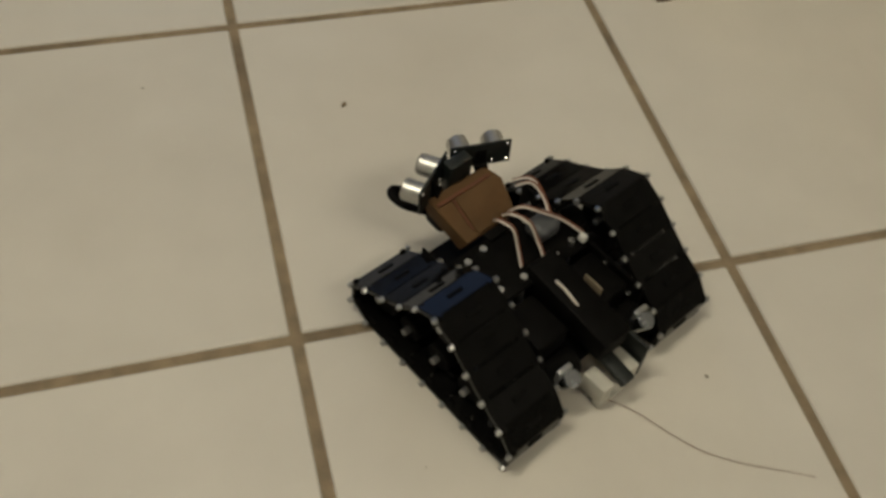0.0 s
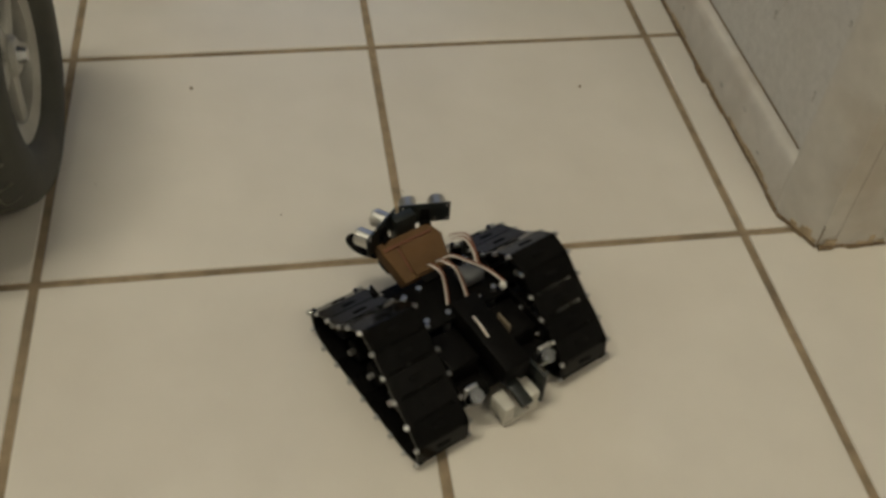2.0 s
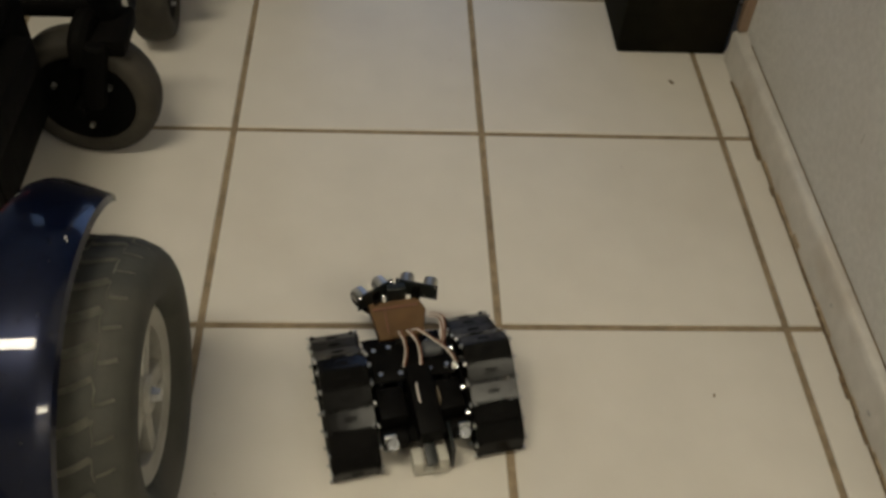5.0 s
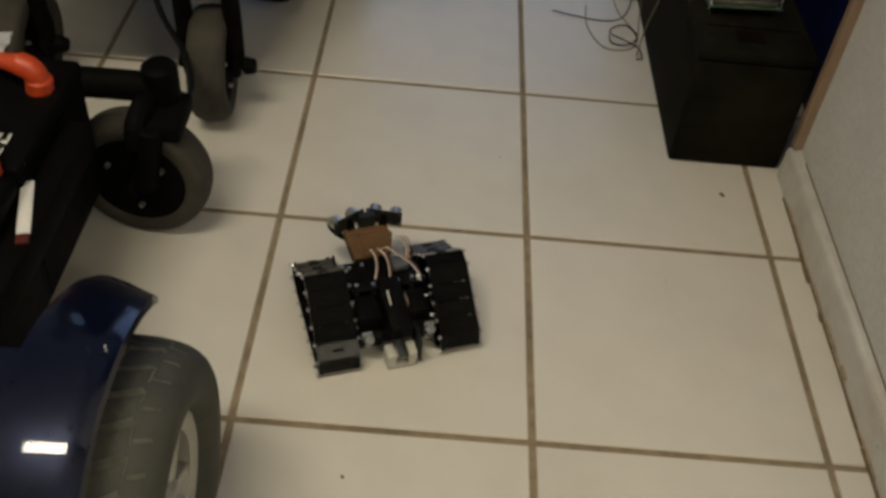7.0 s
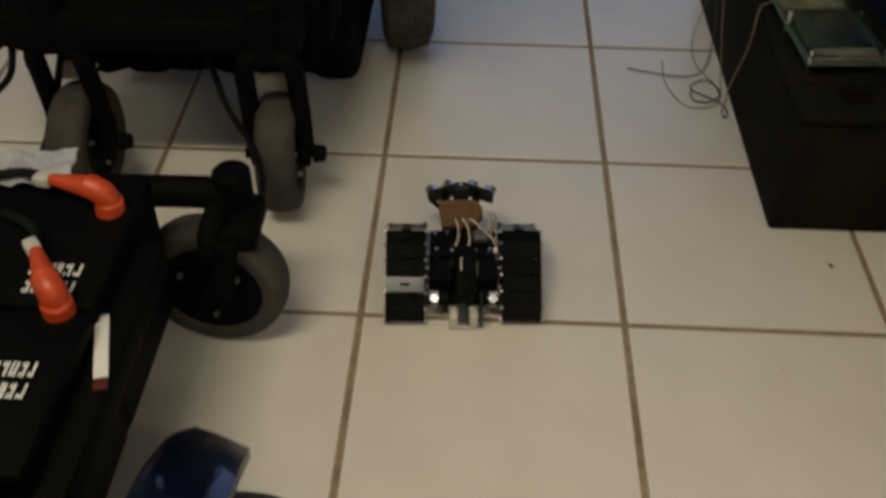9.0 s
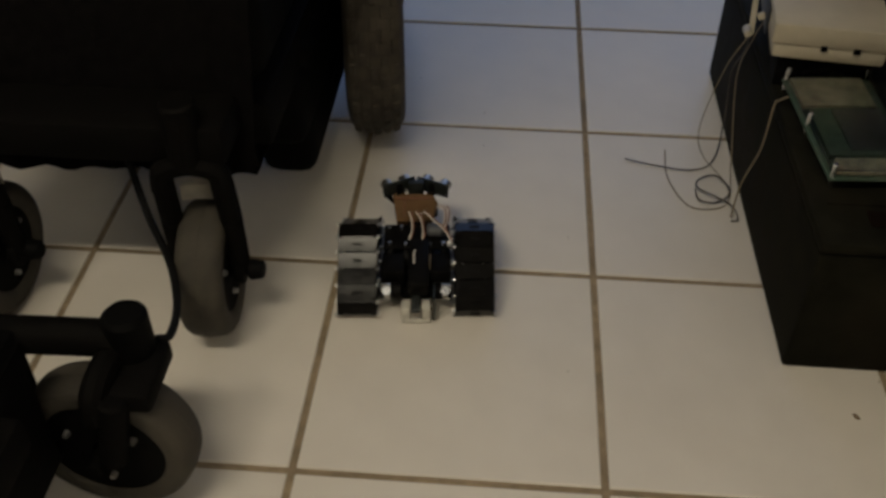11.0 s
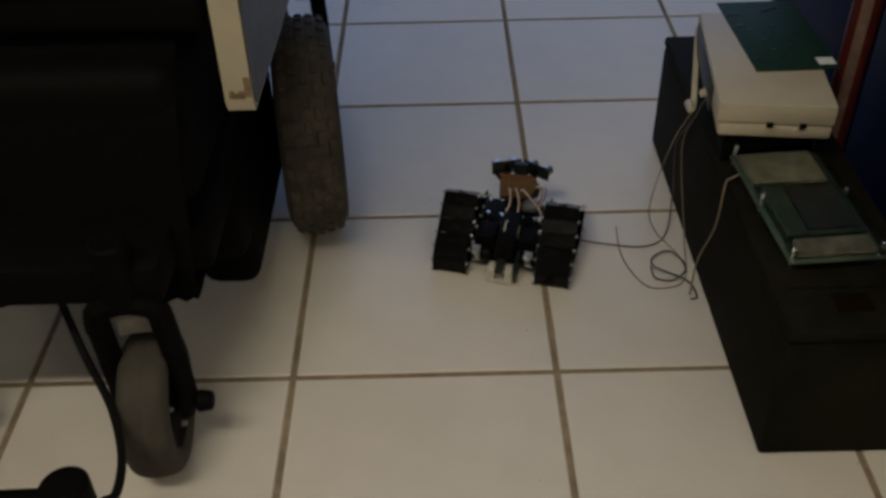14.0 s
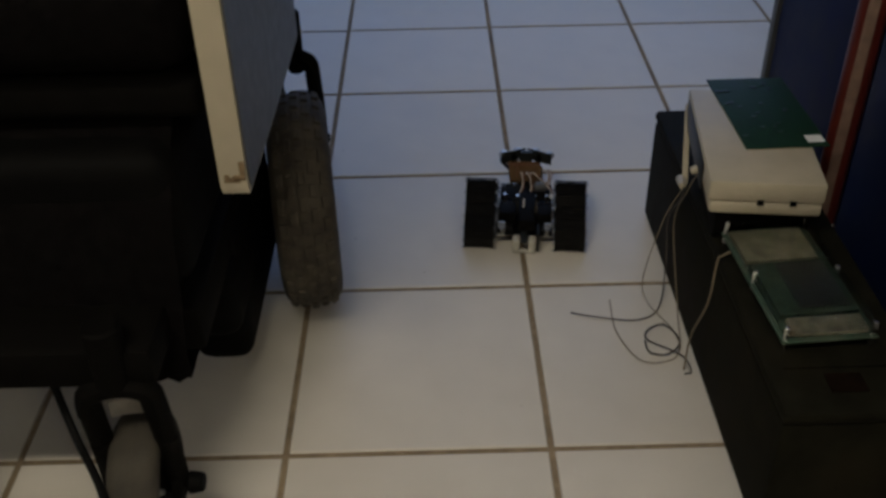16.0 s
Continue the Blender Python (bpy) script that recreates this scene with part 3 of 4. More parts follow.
def battery(x0, x1, y0, y1, z0, z1, label, print_y=0.0):
    b = thing("battery", label, "battery", ((x0 + x1) / 2, (y0 + y1) / 2, z0), "wheelchair batteries")
    part("case", box(bmesh.new(), x0, x1, y0, y1, z0, z1 - 0.022, 0.004), BLACKP, b)
    lid = part("lid", box(bmesh.new(), x0 - 0.002, x1 + 0.002, y0 - 0.002, y1 + 0.002, z1 - 0.0215, z1, 0.005), BLACKP, b)
    # two lines of lettering as plain bars
    rng = random.Random(int(1000 * (y0 + 3)))
    for k, (dy, n) in enumerate(((0.018, 6), (-0.005, 6))):
        x = x1 - 0.023
        for i in range(n):
            wd = rng.uniform(0.0055, 0.0075)
            bm = bmesh.new()
            yy = (y0 + y1) / 2 + dy + print_y
            box(bm, x - 0.0022, x, yy - 0.008, yy + 0.008, z1, z1 + 0.0005)
            box(bm, x - wd + 0.001, x - 0.0026, yy + (0.003 if i % 2 else -0.007), yy + (0.007 if i % 2 else -0.003), z1, z1 + 0.0005)
            if i % 3:
                box(bm, x - wd + 0.001, x - wd + 0.003, yy - 0.008, yy - 0.0035 if i % 2 else yy + 0.008, z1 + 0.0006, z1 + 0.001)
            part("print_mark", bm, WHITEP, lid, "white printed mark", smooth=False)
            x -= wd + 0.0018
    return b


def orange_boot(x, y, z, turn, label):
    b = thing("terminal_boot", label, "cable boot", (x, y, z), "orange battery boots")
    m = pose(x, y, z, 0, 0, turn)
    bm = tube(bmesh.new(), [m @ Vector(p) for p in ((0, 0, 0.0), (0, 0, 0.012), (-0.004, 0, 0.022), (-0.018, 0, 0.027))], 0.0128, 14, 6)
    part("boot", bm, ORANGE, b)
    bm = cyl(bmesh.new(), m @ Vector((-0.014, 0, 0.026)), m @ Vector((-0.062, 0.006, 0.022)), 0.0115, 0.006, 14, 0.002)
    part("sleeve", bm, ORANGE, b)
    bm = cyl(bmesh.new(), m @ Vector((0.0, 0, -0.004)), m @ Vector((0.002, 0, 0.014)), 0.0146, 0.0142, 16, 0.002)
    part("cap", bm, ORANGE, b)
    bm = tube(bmesh.new(), [m @ Vector(p) for p in ((-0.06, 0.006, 0.022), (-0.1, 0.014, 0.018), (-0.15, 0.0, 0.008))], 0.005, 8, 6)
    part("cable", bm, WIREK, b)
    part("cable_lug", box(bmesh.new(), -0.078, -0.06, -0.002, 0.012, 0.015, 0.027, 0.003, m), PLUG, b, "pale cable lug")
    return b


def crumpled_label():
    # crumpled sheet that stands in for the battery's white label and foil
    bm = bmesh.new()
    bmesh.ops.create_grid(bm, x_segments=18, y_segments=12, size=0.5)
    for v in bm.verts:
        x, y = v.co.x * 0.13, v.co.y * 0.055
        h = noise.noise((x * 60, y * 60, 0)) * 0.006 + noise.noise((x * 160, y * 160, 4)) * 0.003
        v.co = pose(-0.34, 0.59, 0.272, 0, 0, 8) @ Vector((x, y, 0.006 + h))
    bmesh.ops.solidify(bm, geom=bm.faces[:], thickness=0.0015)
    return whole("battery_label", bm, PAPER, "crumpled sheet standing in for a white label and foil on a battery", "plastic bag", at=(-0.315, 0.597, 0.27))


def black_chair():
    c = thing("power_wheelchair", "black power wheelchair with a cream-edged side panel", "wheelchair", (-0.25, 1.3, 0))
    drive_wheel(c, 0.006, 1.346, 0.157, 0.084, spokes=False, rubber=RUBBERB, blocks=30, rim=0.6, metal=BLACK, toe=8)
    drive_wheel(c, -0.5, 1.344, 0.157, 0.08, spokes=False, face=-1, rubber=RUBBERB, blocks=30, rim=0.6, metal=BLACK)
    for x, y, turn in ((-0.13, 0.887, 4), (-0.405, 0.9, -3), (-0.036, 1.665, -4), (-0.5, 1.67, 5)):
        caster(c, x, y, 0.083, 0.053, turn, 0.238)
        part("caster_stem", cyl(bmesh.new(), (x, y - 0.01, 0.24), (x, y - 0.01, 0.32), 0.019, None, 20, 0.003), BLACK, c)
        if y < 1.3:
            gm = pose(x, y, 0, 0, 0, turn)
            bm = bmesh.new()
            cols = []
            for i in range(9):
                u = -1 + i / 4
                cols.append([bm.verts.new(gm @ Vector((u * 0.0275, d, z - 0.003 * u * u))) for d, z in ((0.024, 0.167), (0.026, 0.186), (0.036, 0.188))])
            for a, b in zip(cols, cols[1:]):
                for k in range(2):
                    bm.faces.new((a[k], a[k + 1], b[k + 1], b[k]))
            bmesh.ops.solidify(bm, geom=bm.faces[:], thickness=0.002)
            part("fork_guard", bm, GUARD, c, "pale worn plate over the caster wheel")
            part("knob", cyl(bmesh.new(), (x + 0.045, y, 0.083), (x + 0.062, y, 0.083), 0.013, 0.011, 14, 0.002), BLACKP, c)
    # chassis, motors and covers
    part("chassis", box(bmesh.new(), -0.45, -0.06, 0.97, 1.72, 0.2, 0.26, 0.01), BLACK, c)
    part("front_beam", box(bmesh.new(), -0.47, -0.085, 0.87, 0.98, 0.24, 0.29, 0.012), BLACK, c)
    for x in (-0.1, -0.4):
        m = part("motor", cyl(bmesh.new(), (x - 0.045, 1.36, 0.15), (x + 0.05, 1.36, 0.15), 0.048, None, 28, 0.006), BLACKP, c)
        g = part("gearbox", box(bmesh.new(), x - 0.07, x + 0.05, 1.085, 1.34, 0.115, 0.215, 0.022, seg=4), BLACKP, c, "rounded black gearbox")
        part("motor_housing", box(bmesh.new(), x - 0.03, x + 0.049, 1.13, 1.42, 0.036, 0.24, 0.024, seg=3), BLACKP, c, "rounded black motor housing")
        for dx, z in ((-0.002, 0.165), (-0.012, 0.2)):
            part("screw", cyl(bmesh.new(), (x + dx, 1.0855, z), (x + dx, 1.08, z), 0.0042, 0.003, 10), CHROME, g, "bright screw head")
    part("battery_cover", box(bmesh.new(), -0.46, -0.065, 0.985, 1.62, 0.27, 0.44, 0.03, seg=4), BLACKP, c, "black plastic battery cover")
    # sagging cloth under the front edge
    bm = bmesh.new()
    bmesh.ops.create_grid(bm, x_segments=34, y_segments=14, size=0.5)
    for v in bm.verts:
        x, s = v.co.x, v.co.y + 0.5
        n = noise.noise((x * 14, s * 4, 1)) * 0.01 + noise.noise((x * 45, s * 9, 5)) * 0.005
        v.co = (-0.29 + x * 0.44 + n * 0.3, 0.935 + n + 0.02 * s + 0.22 * s * s * s, 0.205 + n * 1.3 + 0.33 * s)
    bmesh.ops.solidify(bm, geom=bm.faces[:], thickness=0.004)
    part("front_skirt", bm, CLOTH, c, "black fabric skirt hanging over the front")
    # slack black cover under the chassis
    bm = bmesh.new()
    bmesh.ops.create_grid(bm, x_segments=30, y_segments=20, size=0.5)
    for v in bm.verts:
        x, t = v.co.x, v.co.y + 0.5
        n = noise.noise((x * 12, t * 5, 3)) * 0.012 + noise.noise((x * 40, t * 14, 8)) * 0.005
        v.co = (-0.27 + x * 0.36, 0.985 + 0.012 * n + 0.2 * max(0.0, 0.5 - t) * 2, 0.15 + n + 0.18 * max(0.0, t - 0.5))
    bmesh.ops.solidify(bm, geom=bm.faces[:], thickness=0.004)
    part("under_cover", bm, CLOTH, c, "slack black fabric cover under the chassis")
    # seat
    part("seat_base", box(bmesh.new(), -0.49, -0.03, 1.02, 1.5, 0.46, 0.51, 0.015, seg=3), BLACK, c)
    part("seat_cushion", box(bmesh.new(), -0.5, -0.026, 0.99, 1.5, 0.515, 0.62, 0.04, seg=5), CLOTH, c, "black fabric seat cushion")
    part("backrest", box(bmesh.new(), -0.5, -0.026, 1.47, 1.58, 0.6, 1.15, 0.04, seg=5), CLOTH, c, "black fabric backrest")
    # side panel: cream front edge, grey sheet
    def board(x0, x1, y0, y1, z0, z1, cut):
        bm = bmesh.new()
        prof = [(y0, z0 + 0.012), (y0 + 0.006, z0), (y0 + cut, z0 - 0.012), (y1, z0 - 0.02), (y1, z1), (y0, z1)]
        a = [bm.verts.new((x0, y, z)) for y, z in prof]
        b = [bm.verts.new((x1, y, z)) for y, z in prof]
        n = len(prof)
        for i in range(n):
            bm.faces.new((a[i], a[(i + 1) % n], b[(i + 1) % n], b[i]))
        bm.faces.new(a[::-1])
        bm.faces.new(b)
        return bm
    p = part("side_panel", board(-0.018, 0.0095, 0.983, 1.42, 0.394, 0.86, 0.2), CREAM, c, "cream panel with a dirty lower corner")
    part("panel_skin", board(0.0098, 0.0118, 0.9865, 1.416, 0.4005, 0.856, 0.2), GREYP, p, "grey outer sheet")
    bm = box(bmesh.new(), -0.013, 0.003, 0.9816, 0.9832, 0.4105, 0.4165, 0.0006, seg=1)
    box(bm, -0.004, 0.0085, 0.9816, 0.9832, 0.413, 0.419, 0.0006, seg=1)
    box(bm, 0.003, 0.009, 0.9816, 0.9832, 0.4185, 0.434, 0.0006, seg=1)
    box(bm, -0.0125, -0.0075, 0.9816, 0.9832, 0.4165, 0.4195, 0.0005, seg=1)
    part("panel_scuff", bm, DIRT, p, "dark scuff")
    part("panel_stay", cyl(bmesh.new(), (-0.01, 1.2, 0.5), (-0.06, 1.2, 0.485), 0.008), STEEL, p)
    for k, s in ((-0.03, 0.0), (-0.5, 0.1)):
        part("rear_stay", cyl(bmesh.new(), (k, 1.665, 0.215), (k - 0.03, 1.6, 0.42), 0.016, 0.014, 14, 0.002), BLACK, c)
    return c


def floor_cable(name, pts, r, material, label):
    lo = min(p[2] for p in pts)
    return whole(name, tube(bmesh.new(), pts, r, 8, 8), material, label, "cable", at=(pts[0][0], pts[0][1], lo - r))


# ---- the case with electronics, and what stands behind it ----
def equipment_case():
    c = thing("equipment_case", "long dark brown metal equipment case on the floor, dusty", "case", (0.63, 1.19, 0))
    bm = box(bmesh.new(), 0.548, 0.714, 0.858, 1.527, 0.0, 0.176, 0.006)
    part("body", bm, CASE, c)
    part("top_cover", box(bmesh.new(), 0.5465, 0.7155, 0.8565, 1.5285, 0.1765, 0.1935, 0.007), CASE, c)
    part("recess", box(bmesh.new(), 0.606, 0.645, 0.888, 0.916, 0.1937, 0.1952, 0.0006), RUST, c, "rust-brown stain patch")
    part("top_ridge", box(bmesh.new(), 0.566, 0.7, 0.925, 0.9275, 0.1937, 0.196, 0.0006), CASE, c)
    return c


def display_board():
    b = thing("display_module", "green circuit board with a dark display under clear acrylic on standoffs", "circuit board", (0.616, 1.058, 0.1937))
    m = pose(0.616, 1.058, 0, 0, 0, 3.5)
    w, l = 0.054, 0.107
    part("board", box(bmesh.new(), -w, w, -l, l, 0.2085, 0.2105, 0.0006, m), PCBG, b)
    part("display_frame", box(bmesh.new(), -w + 0.012, w - 0.006, -0.066, 0.03, 0.2107, 0.2165, 0.001, m), PCBG, b, "dull green display frame")
    part("display", box(bmesh.new(), -0.016, 0.042, -0.058, 0.026, 0.2167, 0.2176, 0.0003, m), LCD, b, "dark blank display")
    part("connector_strip", box(bmesh.new(), -w + 0.008, w - 0.012, 0.036, l - 0.008, 0.2107, 0.2155, 0.001, m), DUSTPCB, b, "dusty tan component area")
    part("component_strip", box(bmesh.new(), -w + 0.016, w - 0.008, -l + 0.008, -0.071, 0.2107, 0.2165, 0.0015, m), DUSTPCB, b, "dusty tan component strip")
    part("trimmer", cyl(bmesh.new(), m @ Vector((-0.04, -0.092, 0.2107)), m @ Vector((-0.04, -0.092, 0.219)), 0.006, None, 12, 0.001), WIREY, b)
    part("cover_sheet", box(bmesh.new(), -w, w, -l, l, 0.222, 0.2245, 0.0005, m), ACRYL, b, "clear acrylic cover sheet")
    for x in (-w + 0.005, w - 0.005):
        for y in (-l + 0.005, 0.0, l - 0.005):
            part("standoff", cyl(bmesh.new(), m @ Vector((x, y, 0.1937)), m @ Vector((x, y, 0.2285)), 0.0028, None, 8, 0.0005), CHROME, b)
    return b


def cream_box():
    b = thing("modem_box", "cream plastic modem case standing on a dark block", "modem", (0.61, 1.29, 0.1937))
    m = pose(0.615, 1.2745, 0.0, 0, 0, -7)
    part("foot_block", box(bmesh.new(), -0.054, 0.062, -0.108, 0.115, 0.1937, 0.2415, 0.003, m), BLACKP, b, "dark block under the modem")
    part("lower_shell", box(bmesh.new(), -0.0665, 0.069, -0.1245, 0.126, 0.242, 0.2605, 0.004, m), CREAM, b)
    part("upper_shell", box(bmesh.new(), -0.07, 0.07, -0.126, 0.126, 0.2612, 0.289, 0.0035, m, seg=2), CREAM, b)
    for x in (-0.006, 0.033):
        part("socket_hole", box(bmesh.new(), x - 0.004, x + 0.004, -0.1275, -0.1247, 0.2575, 0.2645, 0.0005, m), BLACKP, b, "small dark hole")
    part("side_opening", box(bmesh.new(), -0.0722, -0.0704, -0.075, 0.105, 0.2465, 0.2815, 0.0004, m), PCBD, b, "dark circuit board in the open side")
    part("side_connector", cyl(bmesh.new(), m @ Vector((-0.0724, -0.045, 0.258)), m @ Vector((-0.081, -0.045, 0.254)), 0.006, 0.005, 14, 0.0012), CREAM, b, "cream round plug")
    strip = look((0.56, 1.4, 0.268), (0.539, 1.29, 0.203))
    part("side_cover", box(bmesh.new(), -0.0038, 0.0038, -0.0012, 0.0012, -0.1295, 0.0, 0.0008, strip), CREAM, b, "loose cream side strip leaning out")
    part("side_plug", cyl(bmesh.new(), (0.536, 1.302, 0.204), (0.531, 1.272, 0.211), 0.0068, 0.005, 14, 0.0014), CREAM, b, "cream cable plug")
    return b


def loose_board():
    b = thing("circuit_board", "bare green circuit board with a white sticker, lying on the modem", "circuit board", (0.655, 1.335, 0.2892))
    m = pose(0.646, 1.332, 0.2892, 0, 0, 1)
    part("board", box(bmesh.new(), -0.054, 0.054, -0.1, 0.1, 0.0, 0.0018, 0.0004, m), PCB, b)
    part("sticker", box(bmesh.new(), 0.029, 0.051, -0.09, -0.072, 0.002, 0.0024, 0, m), WHITEP, b, "small white paper sticker")
    rng = random.Random(3)
    for k in range(22):
        x, y = rng.uniform(-0.05, 0.03), rng.uniform(-0.07, 0.08)
        part("solder_patch", box(bmesh.new(), x - rng.uniform(0.001, 0.006), x + rng.uniform(0.001, 0.004), y - 0.0015, y + rng.uniform(0.001, 0.004), 0.002, 0.0026, 0.0002, m), PCBD, b)
    return b


def behind_case():
    c = thing("steel_cabinet", "tall navy blue painted steel cabinet behind the case", "cabinet", (1.0, 1.33, 0))
    part("body", box(bmesh.new(), 0.79, 1.28, 0.96, 1.7, 0.0, 1.75, 0.008), NAVY, c)
    for y in (0.965, 1.335):
        part("door", box(bmesh.new(), 0.779, 0.7895, y, y + 0.36, 0.06, 1.7, 0.004), NAVY, c)
    part("edge_strip", box(bmesh.new(), 0.775, 0.8, 1.701, 1.722, 0.0, 1.75, 0.002), GREYP, c, "grey edge strip")
    p = thing("pole", "dark red enamelled upright pole with a painted highlight", "pole", (0.745, 1.3, 0))
    part("shaft", cyl(bmesh.new(), (0.745, 1.3, 0.0), (0.745, 1.3, 1.6), 0.019, None, 24, 0.002), RED, p)
    # pale strip that paints the round shaft's highlight into colour
    part("stripe", box(bmesh.new(), -0.0068, 0.0068, -0.0205, -0.014, 0.1, 1.58, 0.001, pose(0.745, 1.3, 0, 0, 0, -25)), STRIPE, p, "pale vertical strip painted as a highlight")
    part("foot", cyl(bmesh.new(), (0.745, 1.3, 0.0), (0.745, 1.3, 0.05), 0.024, 0.022, 20, 0.003), BLACKP, p)
    part("clamp", cyl(bmesh.new(), (0.735, 1.29, 0.1), (0.735, 1.29, 0.135), 0.026, 0.024, 20, 0.004), WHITEP, p, "white plastic clamp")


blue_chair()
battery(-0.365, -0.2, 0.232, 0.4, 0.0905, 0.268, "black sealed battery with white print, in the chair's tray")
battery(-0.365, -0.2, 0.41, 0.598, 0.0905, 0.268, "black sealed battery with white print and an orange boot", -0.068)
battery(-0.536, -0.372, 0.25, 0.58, 0.0905, 0.268, "black sealed battery in the tray")
orange_boot(-0.222, 0.54, 0.2695, -10, "orange rubber boot over a battery terminal")
orange_boot(-0.226, 0.402, 0.2695, -52, "orange rubber boot over a battery terminal")
crumpled_label()
black_chair()
equipment_case()
display_board()
cream_box()
loose_board()
behind_case()

floor_cable("cable", [(-0.23, 0.945, 0.215), (-0.2, 0.9, 0.15), (-0.155, 0.83, 0.14), (-0.128, 0.765, 0.14), (-0.117, 0.71, 0.152), (-0.121, 0.686, 0.17)], 0.0045, WIREK, "black cable hanging between the two wheelchairs")
floor_cable("cable", [(-0.42, 0.95, 0.22), (-0.44, 0.88, 0.12), (-0.43, 0.78, 0.12), (-0.4, 0.68, 0.2), (-0.38, 0.6, 0.262)], 0.005, WIREK, "black cable hanging beside the batteries")
floor_cable("cable", [(-0.5, 0.62, 0.274), (-0.455, 0.74, 0.245), (-0.45, 0.84, 0.225), (-0.48, 0.93, 0.245)], 0.0045, WIREK, "black cable looped behind the batteries")
floor_cable("wire", [(0.39, 1.262, 0.0022), (0.43, 1.25, 0.0022), (0.486, 1.242, 0.002), (0.522, 1.27, 0.0022), (0.542, 1.335, 0.03), (0.543, 1.36, 0.1), (0.539, 1.3, 0.17), (0.532, 1.268, 0.211)], 0.0011, WIREF, "thin dark wire trailing over the floor from the modem")
floor_cable("wire", [(0.452, 1.29, 0.0018), (0.45, 1.22, 0.0018), (0.47, 1.16, 0.0018), (0.5, 1.15, 0.0018), (0.53, 1.17, 0.0025), (0.541, 1.24, 0.02), (0.544, 1.33, 0.11), (0.536, 1.262, 0.21), (0.539, 1.238, 0.252)], 0.0009, WIREY, "thin beige wire curled on the floor")
floor_cable("wire", [(0.487, 1.196, 0.0022), (0.49, 1.17, 0.0025), (0.515, 1.165, 0.004), (0.535, 1.19, 0.006), (0.52, 1.225, 0.006), (0.495, 1.215, 0.006), (0.49, 1.19, 0.008), (0.53, 1.16, 0.006), (0.538, 1.13, 0.003), (0.528, 1.125, 0.0024)], 0.0012, WIREF, "dark wire looped in a small knot")
floor_cable("wire", [(0.528, 1.132, 0.004), (0.536, 1.15, 0.05), (0.5405, 1.12, 0.13), (0.541, 1.115, 0.198), (0.548, 1.12, 0.204), (0.572, 1.128, 0.211)], 0.0013, WIREY, "thin beige wire rising to the display module")
floor_cable("wire", [(0.531, 1.27, 0.209), (0.505, 1.25, 0.17), (0.485, 1.24, 0.08), (0.505, 1.27, 0.01), (0.53, 1.22, 0.003), (0.535, 1.18, 0.003)], 0.0007, WIREY, "fine pale wire drooping from the modem")
floor_cable("hair_strand", [(0.52, -0.42, 0.0006), (0.543, -0.436, 0.0006), (0.583, -0.479, 0.0006), (0.646, -0.51, 0.0006)], 0.00022, WIREB, "single fine brown hair lying on the tiles")


def floor_specks():
    rng = random.Random(12)
    bm = bmesh.new()
    spots = [(0.619, 0.788, 0.006), (0.41, -0.115, 0.004), (0.13, 0.27, 0.003), (0.72, 0.86, 0.004), (0.56, 0.24, 0.003)]
    spots += [(rng.uniform(-0.3, 0.7), rng.uniform(-0.6, 2.4), rng.uniform(0.0007, 0.0018)) for _ in range(40)]
    for x, y, r in spots:
        bmesh.ops.create_icosphere(bm, subdivisions=1, radius=1, matrix=Matrix.Translation((x, y, r * 0.12)) @ Matrix.Rotation(rng.uniform(0, 3), 4, "Z") @ Matrix.Diagonal((r, r * rng.uniform(0.4, 0.9), r * 0.25, 1)))
    tagged(whole("floor_specks", bm, DIRT, "small brown crumbs and specks on the tiles", "dirt"), kind="stuff")


floor_specks()


# ---- the tracked robot (built at the origin, front along y) ----
LOOP = [(0.006, 0.0), (0.08, 0.0), (0.14, 0.0), (0.156, 0.009), (0.1605, 0.022), (0.154, 0.034), (0.134, 0.046), (0.11, 0.06), (0.093, 0.077), (0.078, 0.086), (0.063, 0.081), (0.041, 0.063), (0.02, 0.047), (0.0, 0.034), (-0.006, 0.015)]
"""Side view of a track's outer run: ahead, up."""


def loop_table():
    n = len(LOOP)
    pts = []
    for i in range(n):
        a, b, c, d = [Vector(LOOP[(i + k) % n]) for k in (-1, 0, 1, 2)]
        for k in range(16):
            t = k / 16
            pts.append(0.5 * (2 * b + (c - a) * t + (2 * a - 5 * b + 4 * c - d) * t * t + (3 * b - a - 3 * c + d) * t ** 3))
    for p in pts:
        p.y = max(p.y, 0.0)
    run = [0.0]
    for a, b in zip(pts, pts[1:] + pts[:1]):
        run.append(run[-1] + (b - a).length)
    return pts, run


LOOP_PTS, LOOP_RUN = loop_table()
LOOP_LEN = LOOP_RUN[-1]
LINKS = 20


def on_loop(s):
    """Point on the loop at arc length s."""
    s %= LOOP_LEN
    i = int(np.searchsorted(LOOP_RUN, s, side="right")) - 1
    a, b = LOOP_PTS[i], LOOP_PTS[(i + 1) % len(LOOP_PTS)]
    return a.lerp(b, (s - LOOP_RUN[i]) / (LOOP_RUN[i + 1] - LOOP_RUN[i]))


def link_pose(x, s):
    """Pose of a link whose middle is at s: local y along the run, local z outwards."""
    h = LOOP_LEN / LINKS * 0.5
    a, b = on_loop(s - h), on_loop(s + h)
    d = (b - a).normalized()
    mid = (a + b) * 0.5
    y, z = Vector((0, d.x, d.y)), Vector((0, d.y, -d.x))
    m = Matrix((Vector((1, 0, 0)), y, z)).transposed()
    if m.determinant() < 0:
        m = Matrix((Vector((-1, 0, 0)), y, z)).transposed()
    return Matrix.Translation((x, mid.x, mid.y)) @ m.to_4x4()


